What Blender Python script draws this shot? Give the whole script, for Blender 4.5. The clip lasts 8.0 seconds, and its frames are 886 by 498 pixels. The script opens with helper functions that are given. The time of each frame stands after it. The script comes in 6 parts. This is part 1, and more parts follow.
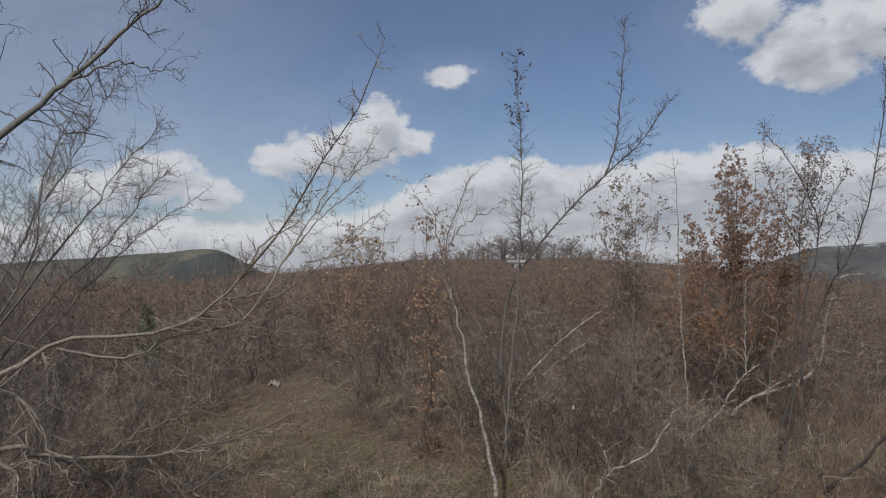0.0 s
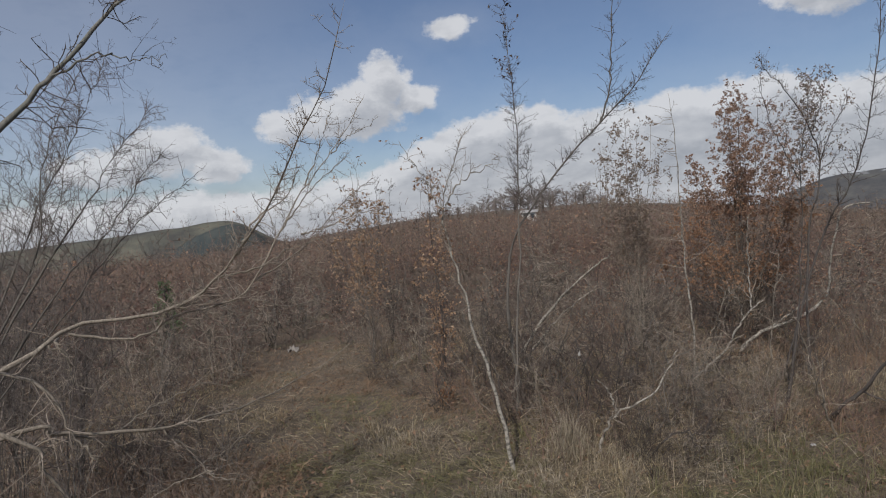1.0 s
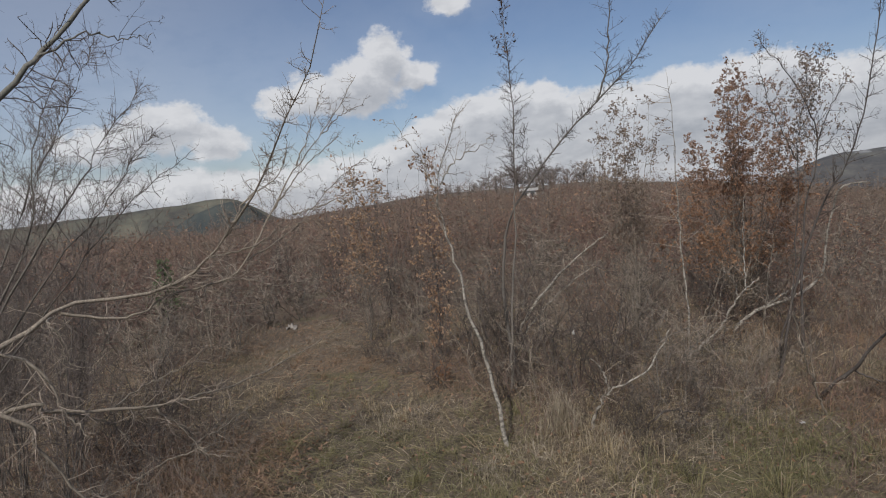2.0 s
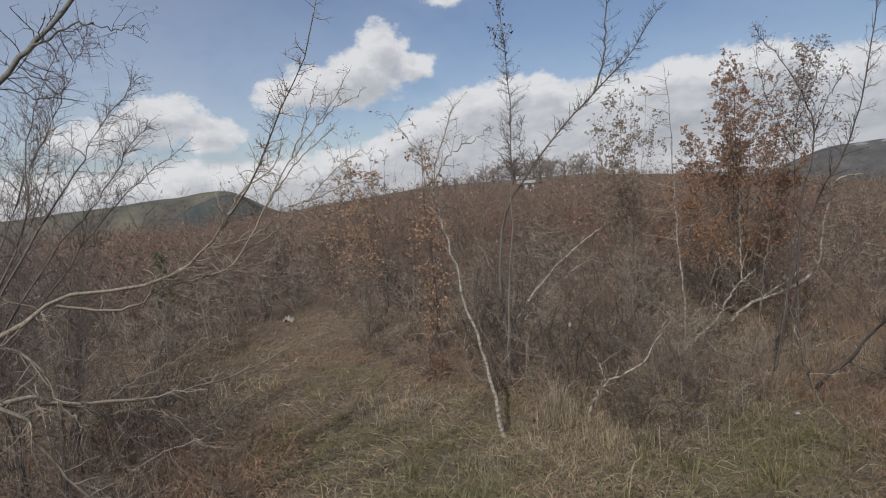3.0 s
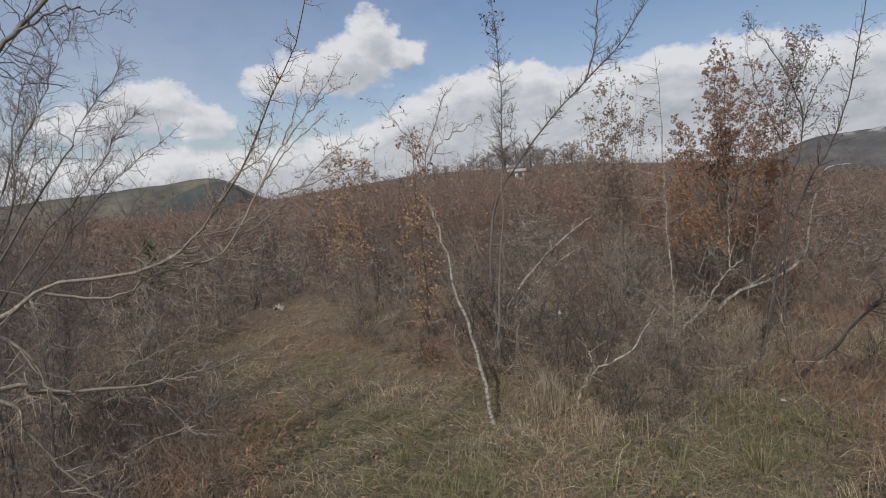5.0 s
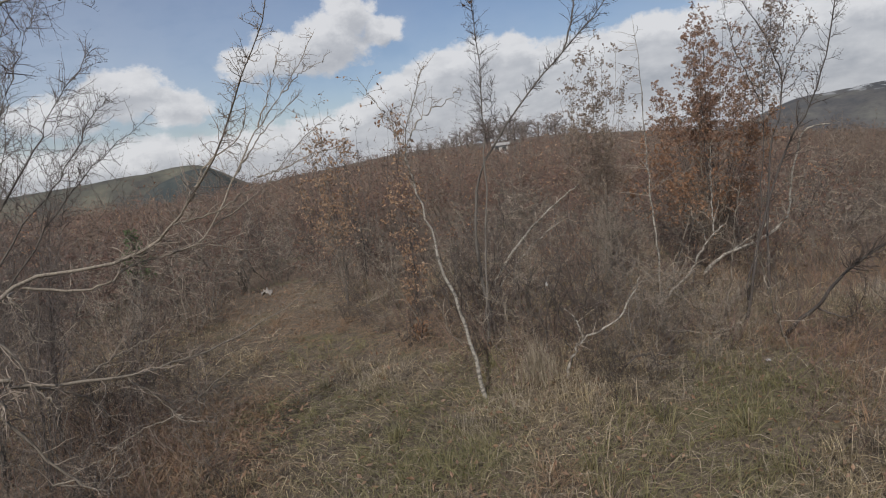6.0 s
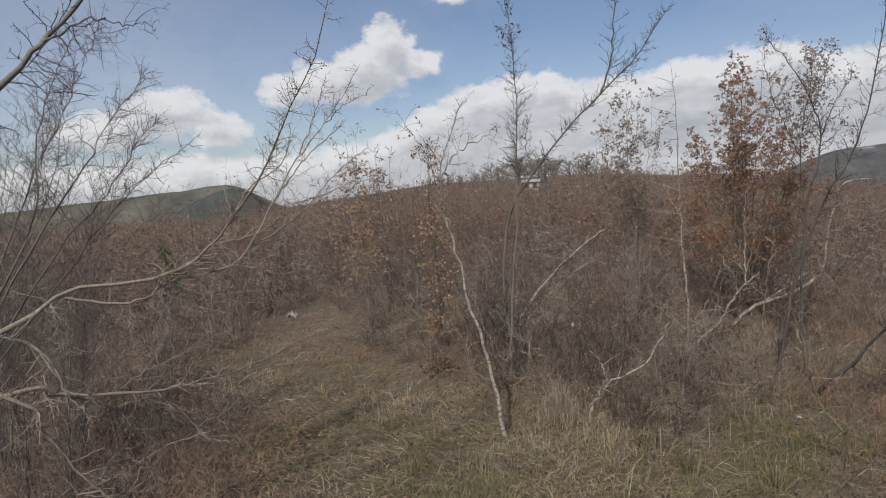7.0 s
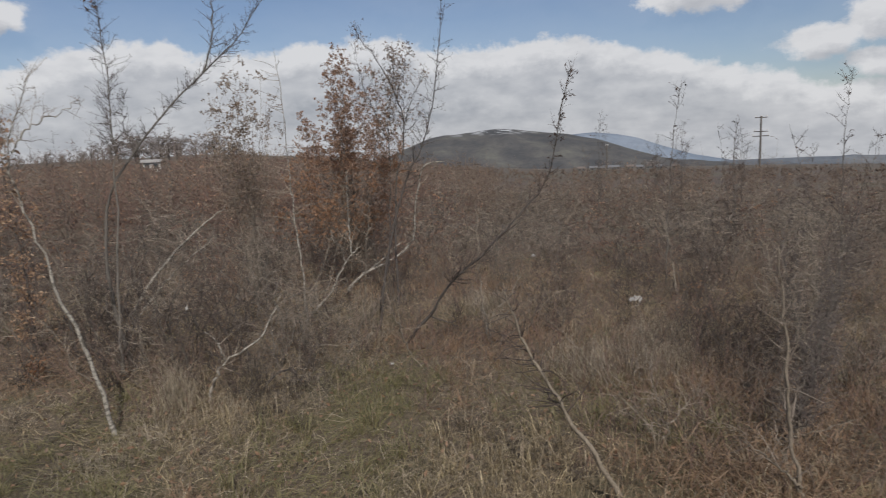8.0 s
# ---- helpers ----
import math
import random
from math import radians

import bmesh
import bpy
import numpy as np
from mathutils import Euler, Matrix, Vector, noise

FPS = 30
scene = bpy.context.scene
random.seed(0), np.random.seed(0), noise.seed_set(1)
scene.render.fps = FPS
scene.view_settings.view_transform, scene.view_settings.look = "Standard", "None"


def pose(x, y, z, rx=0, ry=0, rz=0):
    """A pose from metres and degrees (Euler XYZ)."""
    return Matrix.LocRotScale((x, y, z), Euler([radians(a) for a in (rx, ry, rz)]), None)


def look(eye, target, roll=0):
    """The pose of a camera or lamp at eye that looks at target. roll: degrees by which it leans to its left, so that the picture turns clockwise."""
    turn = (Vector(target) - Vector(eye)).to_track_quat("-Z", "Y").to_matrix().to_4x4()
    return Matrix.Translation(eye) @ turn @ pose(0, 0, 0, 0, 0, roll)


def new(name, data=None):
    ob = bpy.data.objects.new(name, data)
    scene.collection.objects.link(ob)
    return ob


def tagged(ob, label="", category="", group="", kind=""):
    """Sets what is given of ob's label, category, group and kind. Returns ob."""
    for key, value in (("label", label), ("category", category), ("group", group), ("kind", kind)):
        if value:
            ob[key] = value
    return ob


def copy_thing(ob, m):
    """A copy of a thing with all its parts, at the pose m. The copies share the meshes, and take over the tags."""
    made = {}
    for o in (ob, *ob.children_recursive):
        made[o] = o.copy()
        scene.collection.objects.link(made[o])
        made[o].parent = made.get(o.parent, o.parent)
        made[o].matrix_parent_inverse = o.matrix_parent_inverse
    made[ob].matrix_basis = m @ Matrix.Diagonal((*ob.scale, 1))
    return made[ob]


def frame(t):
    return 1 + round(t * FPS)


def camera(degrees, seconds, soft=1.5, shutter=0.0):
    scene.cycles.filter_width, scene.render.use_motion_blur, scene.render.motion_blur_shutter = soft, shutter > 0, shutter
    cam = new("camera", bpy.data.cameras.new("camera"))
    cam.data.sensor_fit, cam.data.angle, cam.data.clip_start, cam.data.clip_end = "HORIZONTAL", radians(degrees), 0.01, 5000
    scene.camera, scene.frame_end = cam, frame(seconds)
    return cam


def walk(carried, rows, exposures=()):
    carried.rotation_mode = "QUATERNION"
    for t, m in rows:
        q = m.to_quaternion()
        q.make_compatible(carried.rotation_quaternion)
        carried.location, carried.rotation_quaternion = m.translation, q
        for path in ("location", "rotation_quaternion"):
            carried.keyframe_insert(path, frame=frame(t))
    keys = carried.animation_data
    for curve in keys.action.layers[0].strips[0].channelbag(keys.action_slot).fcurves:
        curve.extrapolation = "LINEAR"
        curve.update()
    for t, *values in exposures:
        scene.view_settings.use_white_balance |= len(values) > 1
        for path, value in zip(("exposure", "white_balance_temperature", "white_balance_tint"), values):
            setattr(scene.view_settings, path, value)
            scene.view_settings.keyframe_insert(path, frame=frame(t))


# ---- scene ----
cam = camera(70.0, 8.0, soft=1.1, shutter=0.03)
PATH = [
    (0, pose(-0.237, 0.106, 2.759, 90.89, 0.81, -0.40)),
    (0.5, pose(-0.196, 0.030, 2.775, 90.02, 2.43, 1.10)),
    (1, pose(-0.074, -0.010, 2.797, 86.93, 4.90, 0.77)),
    (1.2, pose(-0.016, -0.122, 2.772, 86.96, 5.35, -0.12)),
    (1.3, pose(-0.015, -0.016, 2.797, 81.47, 6.20, -0.23)),
    (1.5, pose(-0.016, -0.039, 2.808, 83.56, 5.42, 0.93)),
    (1.7, pose(-0.015, -0.030, 2.808, 85.10, 4.95, 0.95)),
    (2.8, pose(-0.006, -0.026, 2.804, 84.25, 4.80, 0.60)),
    (3, pose(-0.005, -0.025, 2.803, 84.24, 4.84, 0.55)),
    (3.5, pose(0.000, 0.000, 2.800, 82.70, 5.00, -0.10)),
    (4, pose(-0.014, 0.009, 2.806, 82.11, 4.52, -0.47)),
    (5.5, pose(-0.007, -0.043, 2.801, 83.45, 4.83, -0.11)),
    (6, pose(0.020, -0.018, 2.793, 80.88, 6.97, -1.77)),
    (6.5, pose(0.000, -0.014, 2.800, 82.25, 5.33, 0.50)),
    (7, pose(-0.014, -0.048, 2.814, 84.05, 3.95, 0.97)),
    (7.5, pose(-0.016, -0.063, 2.815, 84.61, 3.72, 0.76)),
    (7.6, pose(-0.025, -0.066, 2.816, 84.60, 3.69, 0.70)),
    (7.7, pose(-0.020, -0.085, 2.815, 84.45, 3.68, 0.05)),
    (7.8, pose(0.045, -0.170, 2.805, 83.20, 3.50, -10.00)),
    (7.9, pose(0.115, -0.260, 2.799, 81.70, 3.20, -20.65)),
    (8, pose(0.189, -0.351, 2.795, 80.37, 2.95, -31.40)),
]
walk(cam, PATH, [(0.0, -0.25, 6260, 11), (1.0, -0.2, 6300, 11), (1.5, -0.17, 6340, 11), (3.0, -0.04, 6430, 11), (4.0, 0.0, 6440, 11), (6.0, -0.08, 6400, 11), (6.5, -0.06, 6390, 11), (7.0, 0.02, 6450, 11), (7.5, 0.02, 6480, 11), (8.0, -0.12, 6440, 11)])

# ---------------------------------------------------------------- light
SUN_EL, SUN_AZ = 44.0, -162.0  # degrees; azimuth is counted from +y towards +x


def build_world():
    world = bpy.data.worlds.new("sky")
    scene.world = world
    world.use_nodes = True
    nt = world.node_tree
    nt.nodes.clear()

    def n(tree, kind, **kw):
        node = tree.nodes.new(kind)
        for k, v in kw.items():
            if k == "op":
                node.operation = v
            elif k == "ins":
                for i, val in v.items():
                    if isinstance(val, bpy.types.NodeSocket):
                        tree.links.new(val, node.inputs[i])
                    else:
                        node.inputs[i].default_value = val
        return node

    def m(tree, op, a, b=0.0, c=0.0, clamp=False):
        node = n(tree, "ShaderNodeMath", op=op, ins={0: a, 1: b, 2: c})
        node.use_clamp = clamp
        return node.outputs[0]

    # cumulus density as a function of azimuth and elevation (degrees)
    grp = bpy.data.node_groups.new("cumulus", "ShaderNodeTree")
    grp.interface.new_socket("az", in_out="INPUT", socket_type="NodeSocketFloat")
    grp.interface.new_socket("el", in_out="INPUT", socket_type="NodeSocketFloat")
    grp.interface.new_socket("density", in_out="OUTPUT", socket_type="NodeSocketFloat")
    grp.interface.new_socket("depth", in_out="OUTPUT", socket_type="NodeSocketFloat")
    gin, gout = grp.nodes.new("NodeGroupInput"), grp.nodes.new("NodeGroupOutput")
    az, el = gin.outputs[0], gin.outputs[1]
    # (azimuth, elevation, half width, half height)
    puffs = [
        (-5.0, 12.3, 2.6, 2.7), (-8.4, 9.7, 6.5, 2.8), (-2.4, 10.3, 2.7, 1.6), (-14.0, 8.7, 3.8, 1.8), (-7.0, 10.4, 5.6, 2.7), (-11.3, 9.0, 4.6, 2.1),
        (1.0, 16.2, 2.9, 1.2), (26.0, 18.7, 4.4, 2.9), (30.0, 16.0, 4.8, 3.6), (34.0, 16.6, 4.6, 3.3), (38.0, 15.5, 4.0, 2.6), (31.5, 14.3, 4.5, 2.2),
        (-23.8, 7.2, 4.2, 2.9), (-20.2, 6.0, 3.6, 2.3), (-28.5, 5.8, 5.0, 2.3),
        (52.75, 10.8, 6.0, 2.1), (61.25, 6.1, 3.6, 1.6), (66.25, 7.4, 4.2, 2.4), (65.75, 4.2, 3.4, 1.4),
    ]
    best = None
    for a, e, w, h in puffs:
        dx = m(grp, "MULTIPLY", m(grp, "SUBTRACT", az, a), 1.0 / w)
        dy = m(grp, "MULTIPLY", m(grp, "SUBTRACT", el, e), 1.0 / h)
        d = m(grp, "SUBTRACT", 1.0, m(grp, "SQRT", m(grp, "ADD", m(grp, "MULTIPLY", dx, dx), m(grp, "MULTIPLY", dy, dy))))
        d = m(grp, "MULTIPLY", m(grp, "SUBTRACT", d, 0.1), 1.8)
        best = d if best is None else m(grp, "SMOOTH_MAX", best, d, 0.12)
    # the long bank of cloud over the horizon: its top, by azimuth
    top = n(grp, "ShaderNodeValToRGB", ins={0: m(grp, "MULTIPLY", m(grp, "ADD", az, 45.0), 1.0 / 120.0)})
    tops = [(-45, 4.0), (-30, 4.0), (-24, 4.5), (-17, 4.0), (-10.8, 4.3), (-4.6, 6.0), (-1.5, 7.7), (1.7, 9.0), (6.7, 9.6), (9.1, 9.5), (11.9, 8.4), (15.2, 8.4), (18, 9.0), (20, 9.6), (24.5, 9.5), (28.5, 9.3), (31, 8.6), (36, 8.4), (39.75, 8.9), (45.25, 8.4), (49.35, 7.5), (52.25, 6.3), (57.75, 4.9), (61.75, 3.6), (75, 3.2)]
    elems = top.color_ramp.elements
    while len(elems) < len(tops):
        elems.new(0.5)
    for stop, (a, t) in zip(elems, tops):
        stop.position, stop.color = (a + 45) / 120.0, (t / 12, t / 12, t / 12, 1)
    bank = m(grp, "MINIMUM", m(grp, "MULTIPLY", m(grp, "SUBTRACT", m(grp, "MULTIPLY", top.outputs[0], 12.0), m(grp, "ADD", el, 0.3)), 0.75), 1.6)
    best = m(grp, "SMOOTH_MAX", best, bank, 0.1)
    vec = n(grp, "ShaderNodeCombineXYZ", ins={0: az, 1: m(grp, "MULTIPLY", el, 1.25), 2: 3.7}).outputs[0]
    big = n(grp, "ShaderNodeTexNoise", ins={"Vector": vec, "Scale": 0.26, "Detail": 9.0, "Roughness": 0.56}).outputs["Fac"]
    # scattered cumulus all round, beyond the listed ones
    wide = n(grp, "ShaderNodeTexNoise", ins={"Vector": vec, "Scale": 0.045, "Detail": 3.0, "Roughness": 0.5}).outputs["Fac"]
    behind = m(grp, "MULTIPLY", m(grp, "SUBTRACT", m(grp, "ABSOLUTE", m(grp, "SUBTRACT", az, 18.0)), 62.0), 0.05, clamp=True)
    other = m(grp, "SUBTRACT", m(grp, "MULTIPLY", m(grp, "SUBTRACT", wide, 0.47), 4.0), m(grp, "MULTIPLY", m(grp, "SUBTRACT", 1.0, behind), 3.0))
    best = m(grp, "MAXIMUM", best, other)
    curd = n(grp, "ShaderNodeTexNoise", ins={"Vector": vec, "Scale": 0.75, "Detail": 8.0, "Roughness": 0.62}).outputs["Fac"]
    dens = m(grp, "ADD", best, m(grp, "ADD", m(grp, "MULTIPLY", m(grp, "SUBTRACT", big, 0.5), 1.9), m(grp, "MULTIPLY", m(grp, "SUBTRACT", curd, 0.5), 1.5)))
    grp.links.new(dens, gout.inputs[0])
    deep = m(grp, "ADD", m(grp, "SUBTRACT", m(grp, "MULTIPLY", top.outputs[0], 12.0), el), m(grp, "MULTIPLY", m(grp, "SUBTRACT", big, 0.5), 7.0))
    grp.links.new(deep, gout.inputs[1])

    co = n(nt, "ShaderNodeTexCoord").outputs["Generated"]
    xyz = n(nt, "ShaderNodeSeparateXYZ", ins={0: co})
    az = m(nt, "MULTIPLY", m(nt, "ARCTAN2", xyz.outputs[0], xyz.outputs[1]), 57.29578)
    el = m(nt, "MULTIPLY", m(nt, "ARCSINE", xyz.outputs[2]), 57.29578)

    def density(da, de):
        node = nt.nodes.new("ShaderNodeGroup")
        node.node_tree = grp
        nt.links.new(m(nt, "ADD", az, da), node.inputs[0])
        nt.links.new(m(nt, "ADD", el, de), node.inputs[1])
        return node.outputs

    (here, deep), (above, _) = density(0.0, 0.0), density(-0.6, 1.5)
    ramp = n(nt, "ShaderNodeMapRange", ins={0: here, 1: -0.12, 2: 0.62})
    ramp.interpolation_type = "SMOOTHSTEP"
    veil = n(nt, "ShaderNodeMapRange", ins={0: here, 1: -2.5, 2: 0.2, 3: 0.05, 4: 0.13}).outputs[0]
    hazy = n(nt, "ShaderNodeMapRange", ins={0: az, 1: -6.0, 2: -28.0, 3: 0.0, 4: 0.2}).outputs[0]
    cover = m(nt, "MAXIMUM", ramp.outputs[0], m(nt, "ADD", veil, hazy))
    # lit tops, grey undersides
    shade = n(nt, "ShaderNodeMapRange", ins={0: above, 1: 0.12, 2: 1.05, 3: 0.0, 4: 0.85}).outputs[0]
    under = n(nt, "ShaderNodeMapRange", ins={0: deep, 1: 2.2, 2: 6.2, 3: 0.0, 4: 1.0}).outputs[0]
    low = n(nt, "ShaderNodeMapRange", ins={0: el, 1: 1.0, 2: 4.2, 3: 0.65, 4: 1.0}).outputs[0]
    side = n(nt, "ShaderNodeMapRange", ins={0: az, 1: -4.0, 2: 16.0, 3: 0.4, 4: 1.0}).outputs[0]
    east = n(nt, "ShaderNodeMapRange", ins={0: az, 1: 34.0, 2: 44.0, 3: 1.0, 4: 0.75}).outputs[0]
    under = m(nt, "MULTIPLY", m(nt, "MULTIPLY", under, low), m(nt, "MULTIPLY", side, east))
    shade = m(nt, "MAXIMUM", m(nt, "MULTIPLY", shade, 0.75), under)
    folds = n(nt, "ShaderNodeTexNoise", ins={"Vector": n(nt, "ShaderNodeCombineXYZ", ins={0: az, 1: m(nt, "MULTIPLY", el, 2.2), 2: 1.3}).outputs[0], "Scale": 0.33, "Detail": 6.0, "Roughness": 0.55}).outputs["Fac"]
    shade = m(nt, "ADD", shade, m(nt, "MULTIPLY", m(nt, "SUBTRACT", folds, 0.5), 1.3), clamp=True)
    tone = n(nt, "ShaderNodeMix")
    tone.data_type = "RGBA"
    nt.links.new(shade, tone.inputs[0])
    tone.inputs[6].default_value, tone.inputs[7].default_value = (8.7, 8.75, 8.85, 1), (4.6, 4.85, 5.3, 1)
    sky = nt.nodes.new("ShaderNodeTexSky")
    sky.sky_type, sky.sun_disc = "NISHITA", False
    sky.sun_elevation, sky.sun_rotation = radians(SUN_EL), radians(SUN_AZ)
    sky.air_density, sky.dust_density, sky.ozone_density = 1.0, 0.5, 2.0
    mix = n(nt, "ShaderNodeMix")
    mix.data_type = "RGBA"
    nt.links.new(m(nt, "MULTIPLY", cover, 0.96), mix.inputs[0])
    clear = n(nt, "ShaderNodeMix")
    clear.data_type, clear.blend_type = "RGBA", "MULTIPLY"
    clear.inputs[0].default_value, clear.inputs[7].default_value = 1.0, (0.87, 0.88, 0.96, 1)
    nt.links.new(sky.outputs[0], clear.inputs[6])
    nt.links.new(clear.outputs[2], mix.inputs[6])
    nt.links.new(tone.outputs[2], mix.inputs[7])
    back = n(nt, "ShaderNodeBackground", ins={0: mix.outputs[2], 1: 0.085})
    out = nt.nodes.new("ShaderNodeOutputWorld")
    nt.links.new(back.outputs[0], out.inputs[0])


build_world()
sun_data = bpy.data.lights.new("sun", "SUN")
sun_data.energy, sun_data.angle, sun_data.color = 4.6, radians(0.6), (1.0, 0.94, 0.85)
sun = new("sun", sun_data)
_a, _e = radians(SUN_AZ), radians(SUN_EL)
sun.matrix_world = look((0, 0, 0), (-math.sin(_a) * math.cos(_e), -math.cos(_a) * math.cos(_e), -math.sin(_e)))


# ---------------------------------------------------------------- materials
def material(name, build):
    mat = bpy.data.materials.new(name)
    mat.use_nodes = True
    nt = mat.node_tree
    build(nt, nt.nodes["Principled BSDF"], nt.nodes["Material Output"])
    return mat


def noise_node(nt, scale, detail=4.0, rough=0.55, vec=None):
    t = nt.nodes.new("ShaderNodeTexNoise")
    t.inputs["Scale"].default_value, t.inputs["Detail"].default_value, t.inputs["Roughness"].default_value = scale, detail, rough
    if vec is not None:
        nt.links.new(vec, t.inputs["Vector"])
    return t.outputs["Fac"]


def ramp_node(nt, fac, stops):
    r = nt.nodes.new("ShaderNodeValToRGB")
    e = r.color_ramp.elements
    while len(e) < len(stops):
        e.new(0.5)
    for el, (p, c) in zip(e, stops):
        el.position, el.color = p, (*c, 1)
    nt.links.new(fac, r.inputs[0])
    return r.outputs[0]


def mix_node(nt, fac, a, b, kind="MIX"):
    x = nt.nodes.new("ShaderNodeMix")
    x.data_type, x.blend_type = "RGBA", kind
    for i, v in ((0, fac), (6, a), (7, b)):
        if isinstance(v, bpy.types.NodeSocket):
            nt.links.new(v, x.inputs[i])
        elif i == 0:
            x.inputs[0].default_value = v
        else:
            x.inputs[i].default_value = (*v, 1)
    return x.outputs[2]


def bump(nt, bsdf, height, strength, dist):
    b = nt.nodes.new("ShaderNodeBump")
    b.inputs["Strength"].default_value, b.inputs["Distance"].default_value = strength, dist
    nt.links.new(height, b.inputs["Height"])
    nt.links.new(b.outputs[0], bsdf.inputs["Normal"])


def object_co(nt, stretch=(1, 1, 1)):
    co = nt.nodes.new("ShaderNodeTexCoord").outputs["Object"]
    mp = nt.nodes.new("ShaderNodeMapping")
    mp.inputs["Scale"].default_value = stretch
    nt.links.new(co, mp.inputs[0])
    return mp.outputs[0]


def bark(name, dark, light, patch):
    def build(nt, bsdf, out):
        co = object_co(nt, (1, 1, 0.35))
        fine = noise_node(nt, 90.0, 5.0, 0.65, co)
        broad = noise_node(nt, 5.0, 3.0, 0.5, object_co(nt))
        rnd = nt.nodes.new("ShaderNodeObjectInfo").outputs["Random"]
        c = ramp_node(nt, fine, [(0.3, dark), (0.7, light)])
        c = mix_node(nt, ramp_node(nt, broad, [(0.5, (0, 0, 0)), (0.7, (0.7, 0.7, 0.7))]), c, patch)
        c = mix_node(nt, rnd, c, mix_node(nt, 0.5, c, dark))
        nt.links.new(c, bsdf.inputs["Base Color"])
        bsdf.inputs["Roughness"].default_value = 0.85
        bump(nt, bsdf, fine, 0.6, 0.004)
    return material(name, build)


def mottled_bark(name, dark, light, scar):
    def build(nt, bsdf, out):
        fine = noise_node(nt, 120.0, 5.0, 0.65, object_co(nt, (1, 1, 0.4)))
        blotch = noise_node(nt, 16.0, 4.0, 0.6, object_co(nt, (1, 1, 1.6)))
        broad = noise_node(nt, 2.2, 2.0, 0.5, object_co(nt))
        c = ramp_node(nt, fine, [(0.3, dark), (0.65, light)])
        c = mix_node(nt, ramp_node(nt, blotch, [(0.5, (0, 0, 0)), (0.57, (0.85, 0.85, 0.85))]), c, scar)
        c = mix_node(nt, ramp_node(nt, broad, [(0.45, (0, 0, 0)), (0.7, (0.6, 0.6, 0.6))]), c, mix_node(nt, 1.0, c, (0.6, 0.56, 0.5), "MULTIPLY"))
        nt.links.new(c, bsdf.inputs["Base Color"])
        bsdf.inputs["Roughness"].default_value = 0.85
        bump(nt, bsdf, fine, 0.6, 0.004)
    return material(name, build)


def twigs(name, *cols):
    def build(nt, bsdf, out):
        rnd = nt.nodes.new("ShaderNodeNewGeometry").outputs["Random Per Island"]
        c = ramp_node(nt, rnd, [(i / max(1, len(cols) - 1), k) for i, k in enumerate(cols)])
        fine = noise_node(nt, 60.0, 3.0)
        c = mix_node(nt, fine, c, mix_node(nt, 1.0, c, (0.55, 0.5, 0.5), "MULTIPLY"))
        nt.links.new(c, bsdf.inputs["Base Color"])
        bsdf.inputs["Roughness"].default_value = 0.8
    return material(name, build)


def leafy(name, *cols, sheer=0.25):
    def build(nt, bsdf, out):
        rnd = nt.nodes.new("ShaderNodeNewGeometry").outputs["Random Per Island"]
        c = ramp_node(nt, rnd, [(i / max(1, len(cols) - 1), k) for i, k in enumerate(cols)])
        c = mix_node(nt, ramp_node(nt, noise_node(nt, 55.0, 3.0), [(0.4, (0, 0, 0)), (0.75, (0.6, 0.6, 0.6))]), c, mix_node(nt, 1.0, c, (0.5, 0.42, 0.36), "MULTIPLY"))
        nt.links.new(c, bsdf.inputs["Base Color"])
        bsdf.inputs["Roughness"].default_value = 0.6
        tr = nt.nodes.new("ShaderNodeBsdfTranslucent")
        nt.links.new(c, tr.inputs[0])
        ms = nt.nodes.new("ShaderNodeMixShader")
        ms.inputs[0].default_value = sheer
        nt.links.new(bsdf.outputs[0], ms.inputs[1])
        nt.links.new(tr.outputs[0], ms.inputs[2])
        nt.links.new(ms.outputs[0], out.inputs[0])
    return material(name, build)


def plain(name, col, rough=0.7, var=0.25, scale=8.0):
    def build(nt, bsdf, out):
        f = noise_node(nt, scale, 5.0, 0.6, object_co(nt))
        c = mix_node(nt, f, tuple(k * (1 + var) for k in col), tuple(k * (1 - var) for k in col))
        nt.links.new(c, bsdf.inputs["Base Color"])
        bsdf.inputs["Roughness"].default_value = rough
        bump(nt, bsdf, f, 0.15, 0.01)
    return material(name, build)


